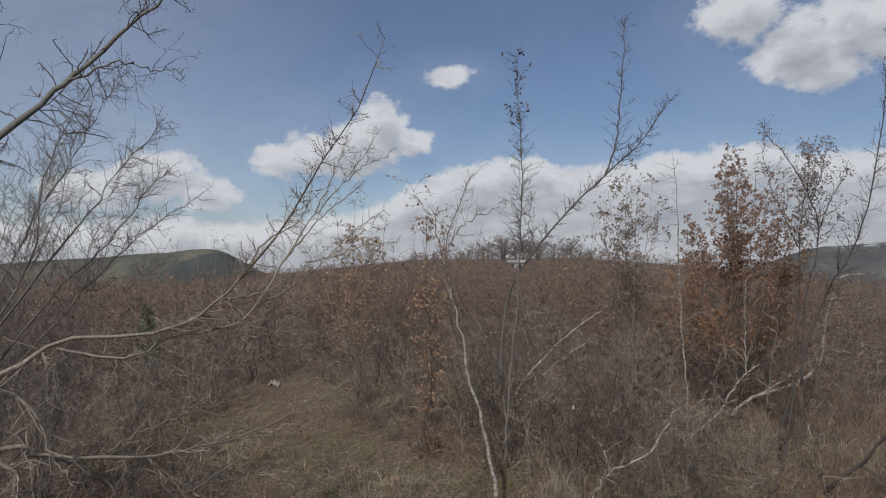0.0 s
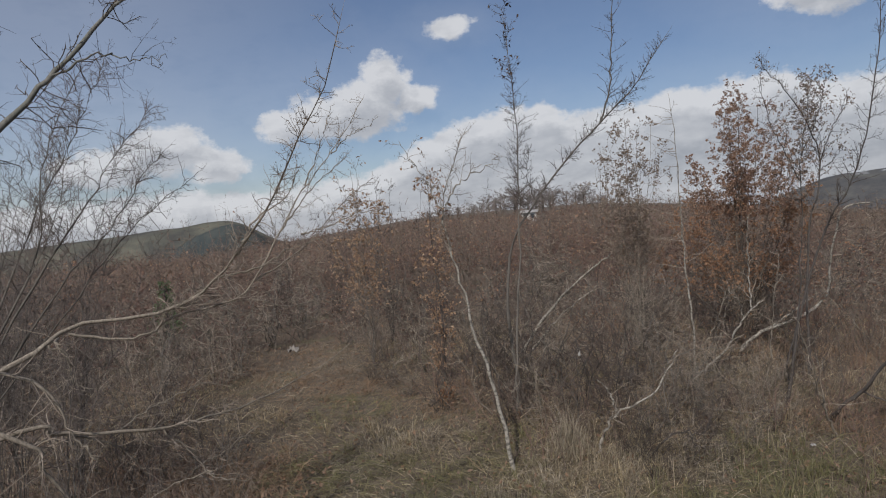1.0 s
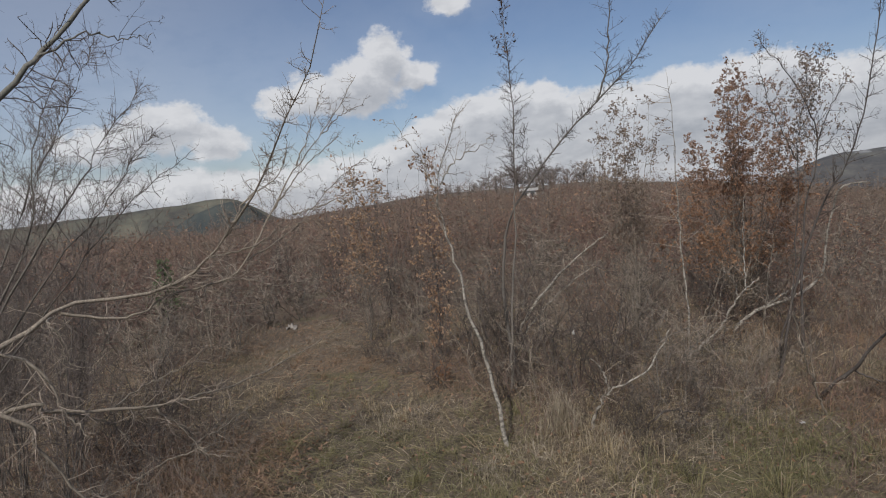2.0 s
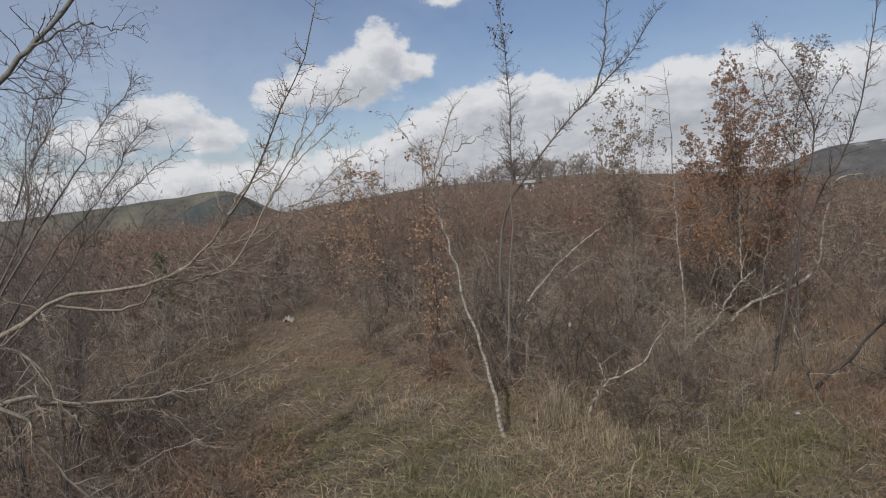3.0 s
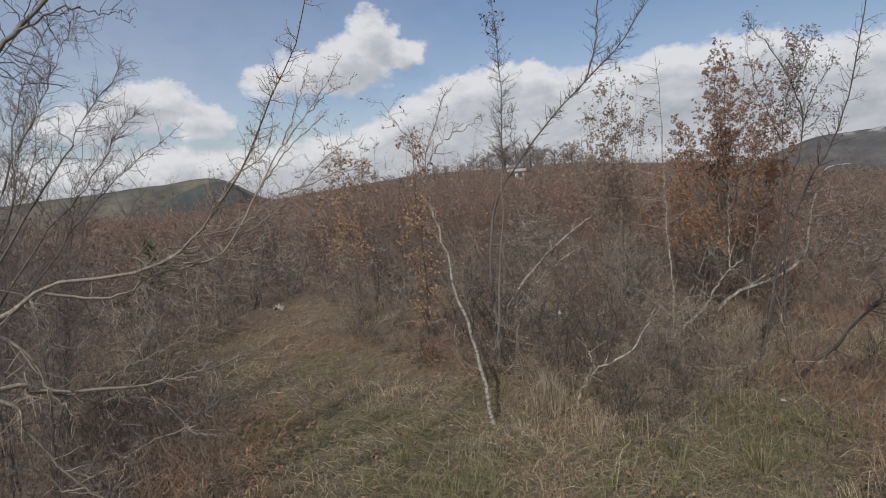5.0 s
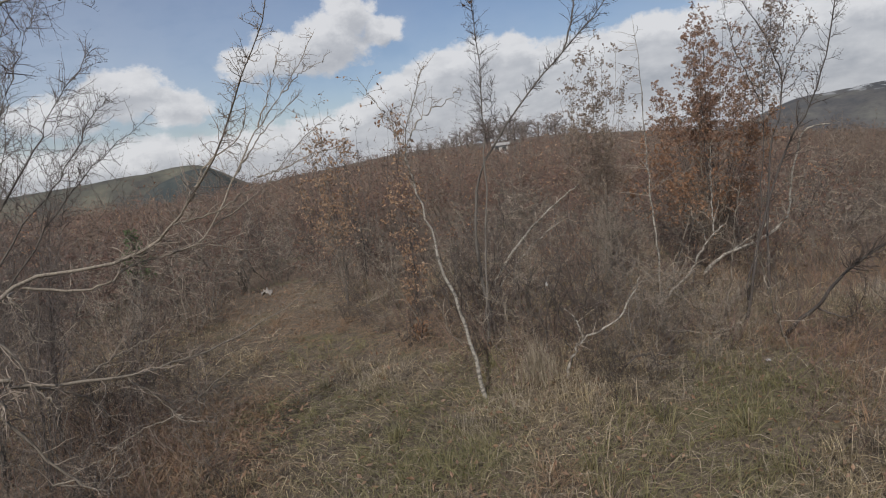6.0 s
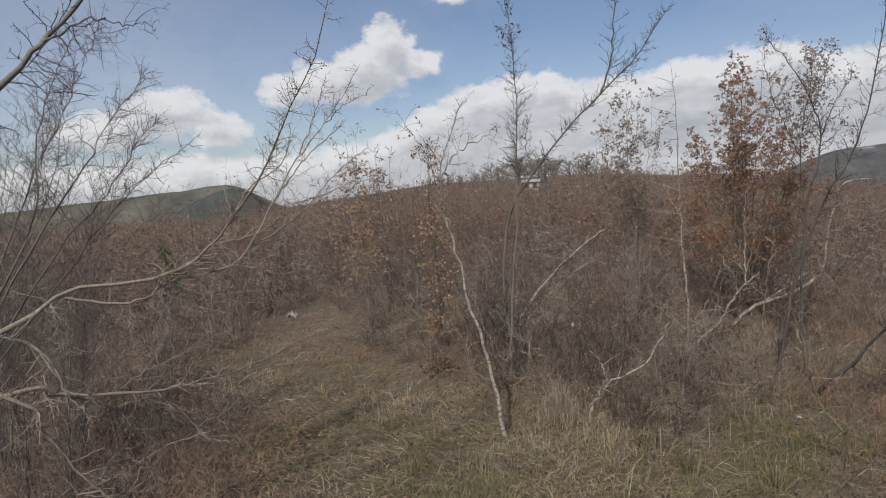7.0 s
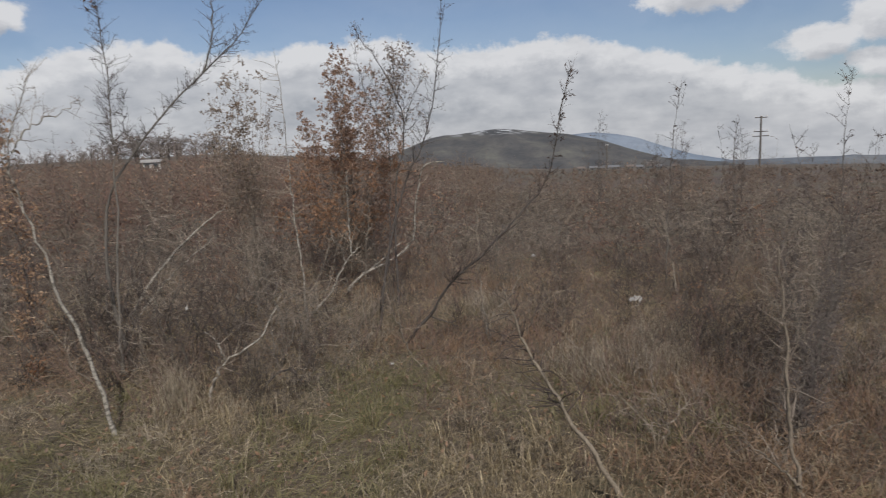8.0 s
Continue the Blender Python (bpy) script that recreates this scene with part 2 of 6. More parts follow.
def ground_build(nt, bsdf, out):
    co = object_co(nt)
    fine = noise_node(nt, 14.0, 8.0, 0.7, co)
    broad = noise_node(nt, 0.55, 4.0, 0.55, co)
    field = noise_node(nt, 0.012, 3.0, 0.5, object_co(nt, (1, 2.2, 1)))
    c = ramp_node(nt, fine, [(0.25, (0.045, 0.034, 0.025)), (0.5, (0.11, 0.085, 0.06)), (0.78, (0.22, 0.175, 0.125))])
    green = ramp_node(nt, fine, [(0.3, (0.06, 0.058, 0.026)), (0.75, (0.16, 0.15, 0.07))])
    c = mix_node(nt, ramp_node(nt, broad, [(0.54, (0, 0, 0)), (0.68, (0.8, 0.8, 0.8))]), c, green)
    brush = noise_node(nt, 2.2, 6.0, 0.7, co)
    far = ramp_node(nt, field, [(0.35, (0.085, 0.065, 0.053)), (0.48, (0.115, 0.09, 0.07)), (0.55, (0.095, 0.088, 0.06)), (0.68, (0.125, 0.1, 0.08))])
    far = mix_node(nt, ramp_node(nt, brush, [(0.42, (0.75, 0.75, 0.75)), (0.58, (0, 0, 0))]), far, (0.045, 0.034, 0.027))
    xyz = nt.nodes.new("ShaderNodeVectorMath")
    xyz.operation = "LENGTH"
    nt.links.new(co, xyz.inputs[0])
    mr = nt.nodes.new("ShaderNodeMapRange")
    nt.links.new(xyz.outputs["Value"], mr.inputs[0])
    mr.inputs[1].default_value, mr.inputs[2].default_value = 12.0, 40.0
    c = mix_node(nt, mr.outputs[0], c, far)
    nt.links.new(c, bsdf.inputs["Base Color"])
    bsdf.inputs["Roughness"].default_value = 0.95
    bump(nt, bsdf, fine, 0.9, 0.05)


def hill_build(cols, snow=None, scale=0.006):
    def build(nt, bsdf, out):
        co = object_co(nt)
        wood = noise_node(nt, scale, 7.0, 0.62, co)
        fine = noise_node(nt, scale * 9, 5.0, 0.7, co)
        c = ramp_node(nt, wood, [(0.36, cols[0]), (0.52, cols[1]), (0.66, cols[2])])
        c = mix_node(nt, fine, c, mix_node(nt, 1.0, c, (0.5, 0.5, 0.55), "MULTIPLY"))
        if snow:
            sep = nt.nodes.new("ShaderNodeSeparateXYZ")
            nt.links.new(co, sep.inputs[0])
            mr = nt.nodes.new("ShaderNodeMapRange")
            nt.links.new(sep.outputs[2], mr.inputs[0])
            mr.inputs[1].default_value, mr.inputs[2].default_value = snow
            patch = ramp_node(nt, noise_node(nt, scale * 2.5, 6.0, 0.6, object_co(nt, (1, 1, 4))), [(0.52, (0, 0, 0)), (0.6, (1, 1, 1))])
            both = mix_node(nt, 1.0, mr.outputs[0], patch, "MULTIPLY")
            c = mix_node(nt, both, c, (0.42, 0.44, 0.46))
        nt.links.new(c, bsdf.inputs["Base Color"])
        bsdf.inputs["Roughness"].default_value = 1.0
        bsdf.inputs["Specular IOR Level"].default_value = 0.1
    return build


M_GROUND = material("dry_meadow_soil", ground_build)
# far fields: haze is mixed into the colour as blue-grey
M_PLAIN = material("haze_tinted_fields", hill_build(((0.125, 0.145, 0.17), (0.15, 0.168, 0.19), (0.18, 0.19, 0.2)), scale=0.004))
M_GRASSY = material("grassy_hillside", hill_build(((0.085, 0.086, 0.078), (0.12, 0.12, 0.098), (0.16, 0.157, 0.122)), scale=0.012))
# dark woods, raised and blued in colour for the haze before them
M_WOOD = material("haze_blued_wooded_slope", hill_build(((0.052, 0.064, 0.066), (0.064, 0.076, 0.074), (0.084, 0.092, 0.084)), scale=0.02))
M_MOUNT = material("upland_slope", hill_build(((0.08, 0.084, 0.088), (0.108, 0.108, 0.106), (0.145, 0.146, 0.13)), snow=(14, 34), scale=0.008))
# the blue of this far range is aerial haze put into its base colour
M_RANGE = material("haze_blue_slope", hill_build(((0.19, 0.235, 0.29), (0.21, 0.255, 0.31), (0.24, 0.28, 0.33)), snow=(15, 60), scale=0.002))
M_PALE = bark("pale_bark", (0.085, 0.071, 0.057), (0.35, 0.302, 0.24), (0.16, 0.135, 0.107))
M_ALDER = bark("smooth_alder_bark", (0.075, 0.073, 0.066), (0.185, 0.182, 0.163), (0.125, 0.128, 0.104))
M_MOTTLED = mottled_bark("mottled_birch_bark", (0.16, 0.147, 0.127), (0.36, 0.335, 0.29), (0.08, 0.07, 0.059))
M_GREY = bark("grey_bark", (0.07, 0.06, 0.052), (0.21, 0.19, 0.165), (0.14, 0.135, 0.11))
M_BROWN = bark("brown_grey_bark", (0.085, 0.069, 0.053), (0.27, 0.225, 0.17), (0.14, 0.116, 0.088))
M_DUSK = bark("dusky_grey_bark", (0.05, 0.044, 0.038), (0.15, 0.135, 0.117), (0.095, 0.086, 0.072))
M_DARK = bark("dark_bark", (0.035, 0.03, 0.027), (0.11, 0.095, 0.085), (0.07, 0.06, 0.05))
M_TWIG = twigs("grey_twigs", (0.055, 0.044, 0.035), (0.37, 0.318, 0.258), (0.105, 0.084, 0.067))
M_TWIG_PALE = twigs("pale_twigs", (0.09, 0.074, 0.058), (0.42, 0.368, 0.295), (0.16, 0.133, 0.104))
M_TWIG_DARK = twigs("dark_twigs", (0.045, 0.036, 0.031), (0.105, 0.083, 0.068), (0.065, 0.051, 0.043))
M_TWIG_RED = twigs("russet_twigs", (0.14, 0.08, 0.06), (0.21, 0.135, 0.105), (0.1, 0.065, 0.055))
M_LEAF_ORANGE = leafy("rust_oak_leaves", (0.38, 0.21, 0.12), (0.46, 0.275, 0.165), (0.3, 0.175, 0.11), (0.42, 0.29, 0.185), sheer=0.55)
M_LEAF_BROWN = leafy("brown_dead_leaves", (0.2, 0.115, 0.075), (0.3, 0.18, 0.115), (0.24, 0.15, 0.105), (0.38, 0.27, 0.18))
M_LEAF_PALE = leafy("faded_leaves", (0.28, 0.215, 0.165), (0.4, 0.325, 0.255), (0.22, 0.17, 0.135), sheer=0.5)
M_LEAF_DARK = leafy("withered_dark_leaves", (0.05, 0.035, 0.03), (0.09, 0.06, 0.05), sheer=0.1)
M_NEEDLE = leafy("evergreen_needles", (0.065, 0.1, 0.042), (0.095, 0.14, 0.06), sheer=0.25)
M_LEAF_FADED = leafy("greyed_oak_leaves", (0.3, 0.24, 0.19), (0.42, 0.345, 0.285), (0.23, 0.18, 0.145), (0.38, 0.275, 0.2), sheer=0.55)
M_LEAF_DUSKY = leafy("dusky_oak_leaves", (0.37, 0.235, 0.165), (0.47, 0.325, 0.24), (0.29, 0.185, 0.135), (0.47, 0.3, 0.19), sheer=0.55)
M_LEAF_TAN = leafy("tan_oak_leaves", (0.36, 0.23, 0.138), (0.43, 0.3, 0.192), (0.29, 0.175, 0.103), (0.47, 0.355, 0.245), sheer=0.35)
M_DEAD = leafy("grey_dead_grass", (0.3, 0.245, 0.17), (0.1, 0.08, 0.055), (0.46, 0.385, 0.28), (0.075, 0.058, 0.04), sheer=0.2)
M_TUSSOCK = leafy("pale_tussock_straw", (0.35, 0.3, 0.225), (0.45, 0.395, 0.305), (0.2, 0.168, 0.122), sheer=0.3)
M_TWIG_MAUVE = twigs("mauve_brown_twigs", (0.122, 0.09, 0.067), (0.215, 0.166, 0.126), (0.085, 0.064, 0.049))
M_TWIG_COOL = twigs("cool_grey_twigs", (0.078, 0.065, 0.057), (0.17, 0.145, 0.129), (0.1, 0.083, 0.074))
# twigs of the distant trees, colour lightened to stand for haze
M_TWIG_HAZY = twigs("haze_paled_twigs", (0.15, 0.133, 0.125), (0.25, 0.225, 0.21), (0.19, 0.168, 0.158))
M_RUSSET = leafy("russet_grass_blades", (0.21, 0.138, 0.085), (0.3, 0.205, 0.13), (0.14, 0.092, 0.062), sheer=0.2)
M_STRAW = leafy("dry_grass_blades", (0.38, 0.305, 0.178), (0.14, 0.108, 0.066), (0.57, 0.48, 0.31), (0.085, 0.066, 0.043), sheer=0.3)
M_GREEN = leafy("fresh_grass_blades", (0.13, 0.145, 0.06), (0.17, 0.178, 0.082), (0.22, 0.2, 0.115), sheer=0.3)
M_OLIVE = leafy("olive_grass_blades", (0.17, 0.162, 0.072), (0.24, 0.215, 0.11), (0.13, 0.132, 0.055), (0.31, 0.262, 0.155), sheer=0.3)
M_LITTER = leafy("fallen_leaves", (0.17, 0.105, 0.07), (0.23, 0.14, 0.085), (0.14, 0.095, 0.065), sheer=0.05)
M_WHITE = plain("weathered_white_plastic", (0.27, 0.262, 0.25), 0.6, 0.2, 30)
M_WALL = plain("grey_white_plaster", (0.12, 0.117, 0.112), 0.9, 0.1, 2)
M_LIME = plain("limewashed_wall", (0.46, 0.455, 0.44), 0.9, 0.1, 2)
M_ROOF = plain("weathered_clay_roof", (0.13, 0.108, 0.096), 0.8, 0.25, 3)
M_SHEET = plain("pale_sheet_roof", (0.13, 0.134, 0.142), 0.6, 0.1, 1)
M_GLASS = plain("dark_window_glass", (0.04, 0.045, 0.05), 0.15, 0.1, 1)
M_POLE = plain("weathered_pole_wood", (0.09, 0.08, 0.07), 0.85, 0.35, 20)
M_CERAMIC = plain("white_ceramic", (0.6, 0.58, 0.55), 0.3, 0.1, 10)
M_RUST = plain("weathered_rag", (0.22, 0.2, 0.18), 0.9, 0.3, 25)


# ---------------------------------------------------------------- mesh helpers
def mesh_of(name, verts, quads=None, tris=None, mat=None, smooth=False):
    """A mesh from arrays of corners, four-sided and three-sided faces."""
    me = bpy.data.meshes.new(name)
    verts = np.asarray(verts, np.float32).reshape(-1, 3)
    quads = np.zeros((0, 4), np.int32) if quads is None else np.asarray(quads, np.int32).reshape(-1, 4)
    tris = np.zeros((0, 3), np.int32) if tris is None else np.asarray(tris, np.int32).reshape(-1, 3)
    me.vertices.add(len(verts))
    me.vertices.foreach_set("co", verts.ravel())
    loops = np.concatenate([quads.ravel(), tris.ravel()])
    me.loops.add(len(loops))
    me.loops.foreach_set("vertex_index", loops)
    starts = np.concatenate([np.arange(len(quads)) * 4, len(quads) * 4 + np.arange(len(tris)) * 3])
    me.polygons.add(len(starts))
    me.polygons.foreach_set("loop_start", starts.astype(np.int32))
    me.polygons.foreach_set("use_smooth", np.full(len(starts), smooth))
    me.update(calc_edges=True)
    me.validate()
    if mat:
        me.materials.append(mat)
    return me


def part(name, data, parent, label=""):
    ob = new(name, data)
    ob.parent = parent
    return tagged(ob, label) if label else ob


def bm_mesh(name, bm, mat):
    me = bpy.data.meshes.new(name)
    bmesh.ops.recalc_face_normals(bm, faces=bm.faces)
    bm.to_mesh(me)
    bm.free()
    me.materials.append(mat)
    return me


def box_mesh(name, size, at, mat, bevel=0.0):
    bm = bmesh.new()
    bmesh.ops.create_cube(bm, size=1.0, matrix=Matrix.Translation(at) @ Matrix.Diagonal((*size, 1)))
    if bevel:
        bmesh.ops.bevel(bm, geom=bm.edges[:], offset=bevel, segments=1, affect="EDGES")
    return bm_mesh(name, bm, mat)


def unit(v):
    return v / np.maximum(np.linalg.norm(v, axis=-1, keepdims=True), 1e-9)


def spline(points, count, rng=None, wobble=0.0):
    """A smooth way through a few points."""
    p = np.asarray(points, float)
    q = np.vstack([2 * p[0] - p[1], p, 2 * p[-1] - p[-2]])
    s = np.linspace(0, len(p) - 1 - 1e-6, count)
    i, f = s.astype(int), (s % 1)[:, None]
    a, b, c, d = q[i], q[i + 1], q[i + 2], q[i + 3]
    out = 0.5 * (2 * b + (c - a) * f + (2 * a - 5 * b + 4 * c - d) * f**2 + (3 * b - a - 3 * c + d) * f**3)
    if rng is not None and wobble:
        w = rng.normal(0, wobble, out.shape)
        w[0] = 0
        out += w
    return out


def grow(P, R, n, rng, span=(0.2, 0.95), angle=(35, 65), length=0.5, K=4, up=0.0, wig=0.18, thick=0.6, least=0.0016, fixed=None):
    """n side shoots on each of the ways P (N, K, 3) with radii R."""
    N, K0 = P.shape[:2]
    idx = np.repeat(np.arange(N), n)
    M = len(idx)
    t = rng.uniform(*span, M)
    s = t * (K0 - 1)
    i = np.minimum(s.astype(int), K0 - 2)
    f = (s - i)[:, None]
    a, b = P[idx, i], P[idx, i + 1]
    start, tang = a + (b - a) * f, unit(b - a)
    rad = R[idx, i] * (1 - f[:, 0]) + R[idx, i + 1] * f[:, 0]
    perp = unit(np.cross(tang, unit(rng.normal(size=(M, 3)))))
    ang = np.radians(rng.uniform(*angle, M))[:, None]
    d = unit(tang * np.cos(ang) + perp * np.sin(ang) + np.array([0, 0, up]))
    whole = np.linalg.norm(np.diff(P, axis=1), axis=2).sum(1)
    L = (whole[idx] * length * (1.2 - t) if fixed is None else np.full(M, fixed) * (1.25 - 0.7 * t)) * rng.uniform(0.55, 1.25, M)
    out = np.empty((M, K, 3))
    out[:, 0] = start
    for k in range(1, K):
        d = unit(d + rng.normal(0, wig, (M, 3)) + np.array([0, 0, up * 0.5]))
        out[:, k] = out[:, k - 1] + d * (L / (K - 1))[:, None]
    r0 = np.maximum(rad * thick, least)
    radii = r0[:, None] * np.linspace(1, 0.35, K)[None]
    return out, radii


def tubes(P, R, sides=3):
    """Corners and faces of round shoots along the ways P, each drawn out to a point."""
    N, K = P.shape[:2]
    t = unit(np.gradient(P, axis=1))
    ref = np.where(np.abs(t[..., 2:3]) > 0.9, np.array([1.0, 0.3, 0.1]), np.array([0.1, 0.2, 1.0]))
    a = unit(np.cross(t, ref))
    b = np.cross(t, a)
    ph = np.arange(sides) / sides * 2 * np.pi
    V = P[:, :-1, None] + R[:, :-1, None, None] * (np.cos(ph)[None, None, :, None] * a[:, :-1, None] + np.sin(ph)[None, None, :, None] * b[:, :-1, None])
    V = np.concatenate([V.reshape(N, -1, 3), P[:, -1:]], axis=1)
    per = (K - 1) * sides + 1
    base = (np.arange(N) * per)[:, None, None] + (np.arange(K - 2) * sides)[None, :, None]
    j, k = np.arange(sides)[None, None], (np.arange(sides)[None, None] + 1) % sides
    F = np.stack([base + j, base + k, base + sides + k, base + sides + j], -1).reshape(-1, 4)
    last = (np.arange(N) * per)[:, None] + (K - 2) * sides
    T = np.stack([last + j[0], last + k[0], last + sides + 0 * j[0]], -1).reshape(-1, 3)
    return V.reshape(-1, 3), F, T


def shoots_mesh(name, sets, mat):
    """One mesh of several sets of shoots (P, R, sides)."""
    vs, fs, ts, off = [], [], [], 0
    for P, R, s in sets:
        V, F, T = tubes(P, R, s)
        vs.append(V)
        fs.append(F + off)
        ts.append(T + off)
        off += len(V)
    return mesh_of(name, np.vstack(vs), np.vstack(fs), np.vstack(ts), mat=mat, smooth=True)


def leaves_mesh(name, at, way, size, mat, rng, droop=0.4, wide=0.5):
    """Folded leaves: each a bent blade of four faces, at the given places."""
    n = len(at)
    d = unit(way + rng.normal(0, 0.7, (n, 3)) - np.array([0, 0, droop]))
    side = unit(np.cross(d, rng.normal(size=(n, 3))))
    nor = np.cross(d, side)
    L = (size * rng.uniform(0.6, 1.3, n))[:, None]
    W = L * wide
    fold = rng.uniform(-0.3, 0.45, (n, 1))
    curl = rng.uniform(-0.35, 0.35, (n, 1))
    p0 = at
    mid = at + d * L * 0.5 + nor * L * curl * 0.3
    tip = at + d * L + nor * L * curl
    l = at + d * L * 0.55 + side * W * 0.5 + nor * W * fold
    r = at + d * L * 0.55 - side * W * 0.5 + nor * W * fold
    V = np.stack([p0, l, tip, r, mid], 1).reshape(-1, 3)
    b = (np.arange(n) * 5)[:, None]
    T = np.concatenate([b + np.array([[0, 4, 1]]), b + np.array([[4, 2, 1]]), b + np.array([[0, 3, 4]]), b + np.array([[4, 3, 2]])])
    return mesh_of(name, V, tris=T, mat=mat)


def strew(P, per, rng, span=(0.3, 1.0)):
    """Places and ways for leaves along shoots."""
    N, K = P.shape[:2]
    idx = np.repeat(np.arange(N), per)
    s = rng.uniform(*span, len(idx)) * (K - 1) * 0.9999
    i = s.astype(int)
    f = (s - i)[:, None]
    a, b = P[idx, i], P[idx, i + 1]
    return a + (b - a) * f, unit(b - a)


# ---------------------------------------------------------------- ground and distance
FALL_AT = [-180, -60, -40, -22, -12, -2, 12, 22, 30, 40, 70, 110, 180]
FALL = [1.0, 1.2, 1.5, 1.9, 0.9, 0.0, 0.0, 0.9, 1.9, 2.8, 3.3, 1.7, 1.0]


def height(x, y):
    """The lie of the land: soft bumps near by, then a gentle fall to either side of a low rise straight ahead."""
    r = np.hypot(x, y)
    near = np.exp(-((r / 60.0) ** 2))
    fall = np.tan(np.radians(np.interp(np.degrees(np.arctan2(x, y)), FALL_AT, FALL)))
    return near * (0.05 * np.sin(0.9 * x + 0.4) * np.cos(0.7 * y) + 0.04 * np.sin(1.7 * y + 0.8 * x)) - fall * np.maximum(r - 7.0, 0.0) ** 2 / (np.maximum(r - 7.0, 0.0) + 6.0)


def build_ground():
    rings = np.concatenate([[0.0], np.geomspace(0.8, 4800.0, 130)])
    turns = 160
    ang = np.arange(turns) / turns * 2 * np.pi
    X, Y = rings[1:, None] * np.sin(ang), rings[1:, None] * np.cos(ang)
    Z = height(X, Y)
    V = np.vstack([[[0, 0, float(height(0, 0))]], np.stack([X, Y, Z], -1).reshape(-1, 3)])
    q, t = [], []
    for k in range(turns):
        k2 = (k + 1) % turns
        t.append((0, 1 + k2, 1 + k))
    i = np.arange(len(rings) - 2)[:, None] * turns + 1
    k = np.arange(turns)[None]
    k2 = (k + 1) % turns
    q = np.stack([i + k, i + k2, i + turns + k2, i + turns + k], -1).reshape(-1, 4)
    ob = new("ground", mesh_of("ground", V, q, t, M_GROUND, True))
    tagged(ob, "dry brown meadow soil with matted grass", "ground", kind="structure")


def ridge(name, label, bearing, away, depth, base, skyline, mat, seed, rough=0.08):
    """A hill across the view at a bearing and distance. skyline: (bearing, elevation) in degrees; base: the elevation of its foot."""
    nx, ny = 220, 44
    b = np.linspace(skyline[0][0], skyline[-1][0], nx)
    sky = np.interp(b, *zip(*skyline))
    sky = np.convolve(np.pad(sky, 3, mode="edge"), np.ones(7) / 7, "valid")
    off = np.radians(b - bearing)
    along = away * np.tan(off)
    top = 2.8 + away / np.cos(off) * np.tan(np.radians(sky))
    foot = 2.8 + away / np.cos(off) * np.tan(radians(base))
    v = np.linspace(-0.5, 0.5, ny)
    lift = np.cos(np.pi * v) ** 1.2
    bumps = np.array([[noise.noise((p * 0.35 + seed, q * 7, seed)) + 0.5 * noise.noise((p * 0.9, q * 15, seed)) for q in v] for p in b])
    H = np.maximum(top - foot, 0.0)[:, None]
    Z = foot[:, None] + H * np.clip(lift[None] + rough * bumps * np.abs(np.sin(2 * np.pi * v))[None], 0, 1.2)
    c, s = math.cos(radians(-bearing)), math.sin(radians(-bearing))
    X, Y = along[:, None] * np.ones((1, ny)), v[None] * depth * np.ones((nx, 1))
    V = np.stack([c * X - s * Y, s * X + c * Y, Z], -1).reshape(-1, 3)
    i, k = np.arange(nx - 1)[:, None] * ny, np.arange(ny - 1)[None]
    q = np.stack([i + k, i + ny + k, i + ny + k + 1, i + k + 1], -1).reshape(-1, 4)
    ob = new(name, mesh_of(name, V, q, mat=mat, smooth=True))
    ob.location = (away * math.sin(radians(bearing)), away * math.cos(radians(bearing)), 0)
    tagged(ob, label, "hill", kind="structure")
    return ob


build_ground()
ridge("wooded_hill", "dark wooded hill with a rounded grassy summit", -21, 1500, 500, -3.0,
      [(-48, -1.2), (-40, -0.3), (-35, 0.07), (-31.3, 0.34), (-28.2, 0.48), (-25.3, 0.75), (-23.2, 0.8), (-21.6, 1.05), (-20, 1.14), (-18.8, 0.95), (-17.4, 0.18), (-16, -0.7), (-13, -2.0)], M_GRASSY, 3.1)
ridge("wooded_spur", "dark wooded flank of the rounded hill", -21, 1140, 200, -3.0,
      [(-26.2, -3.0), (-25.2, -2.2), (-24.6, -1.6), (-23.5, -0.7), (-22.3, -0.05), (-21.3, 0.3), (-20.2, 0.66), (-19.2, 0.8), (-18.4, 0.6), (-17.6, 0.15), (-16.4, -0.75), (-14, -2.2)], M_WOOD, 4.4, 0.05)
ridge("upland_hill", "broad brown upland with snow patches near its crest", 38, 2500, 1500, -3.2,
      [(20, -2.6), (24, -1.5), (26.5, -1.15), (28.4, -0.45), (29.6, 0.08), (30.6, 0.42), (32, 0.52), (33.4, 0.6), (34.75, 0.72), (36.25, 0.9), (37.75, 0.75), (39.75, 0.46), (42.25, 0.1), (45.05, -0.5), (47.25, -1.3), (49.75, -2.15), (53.75, -2.9), (56.75, -3.1)], M_MOUNT, 8.7, 0.12)
ridge("distant_range", "distant mountain range, coloured blue with haze", 47, 4300, 600, -3.2,
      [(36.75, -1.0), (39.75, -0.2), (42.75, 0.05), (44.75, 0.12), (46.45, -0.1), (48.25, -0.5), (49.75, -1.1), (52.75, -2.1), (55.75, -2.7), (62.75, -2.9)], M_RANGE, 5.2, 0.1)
ridge("low_rise", "low fields beyond the plain, tinted with haze", 66, 3600, 200, -4.4,
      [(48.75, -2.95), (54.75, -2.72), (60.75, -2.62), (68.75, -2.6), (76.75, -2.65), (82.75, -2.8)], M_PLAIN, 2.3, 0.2)


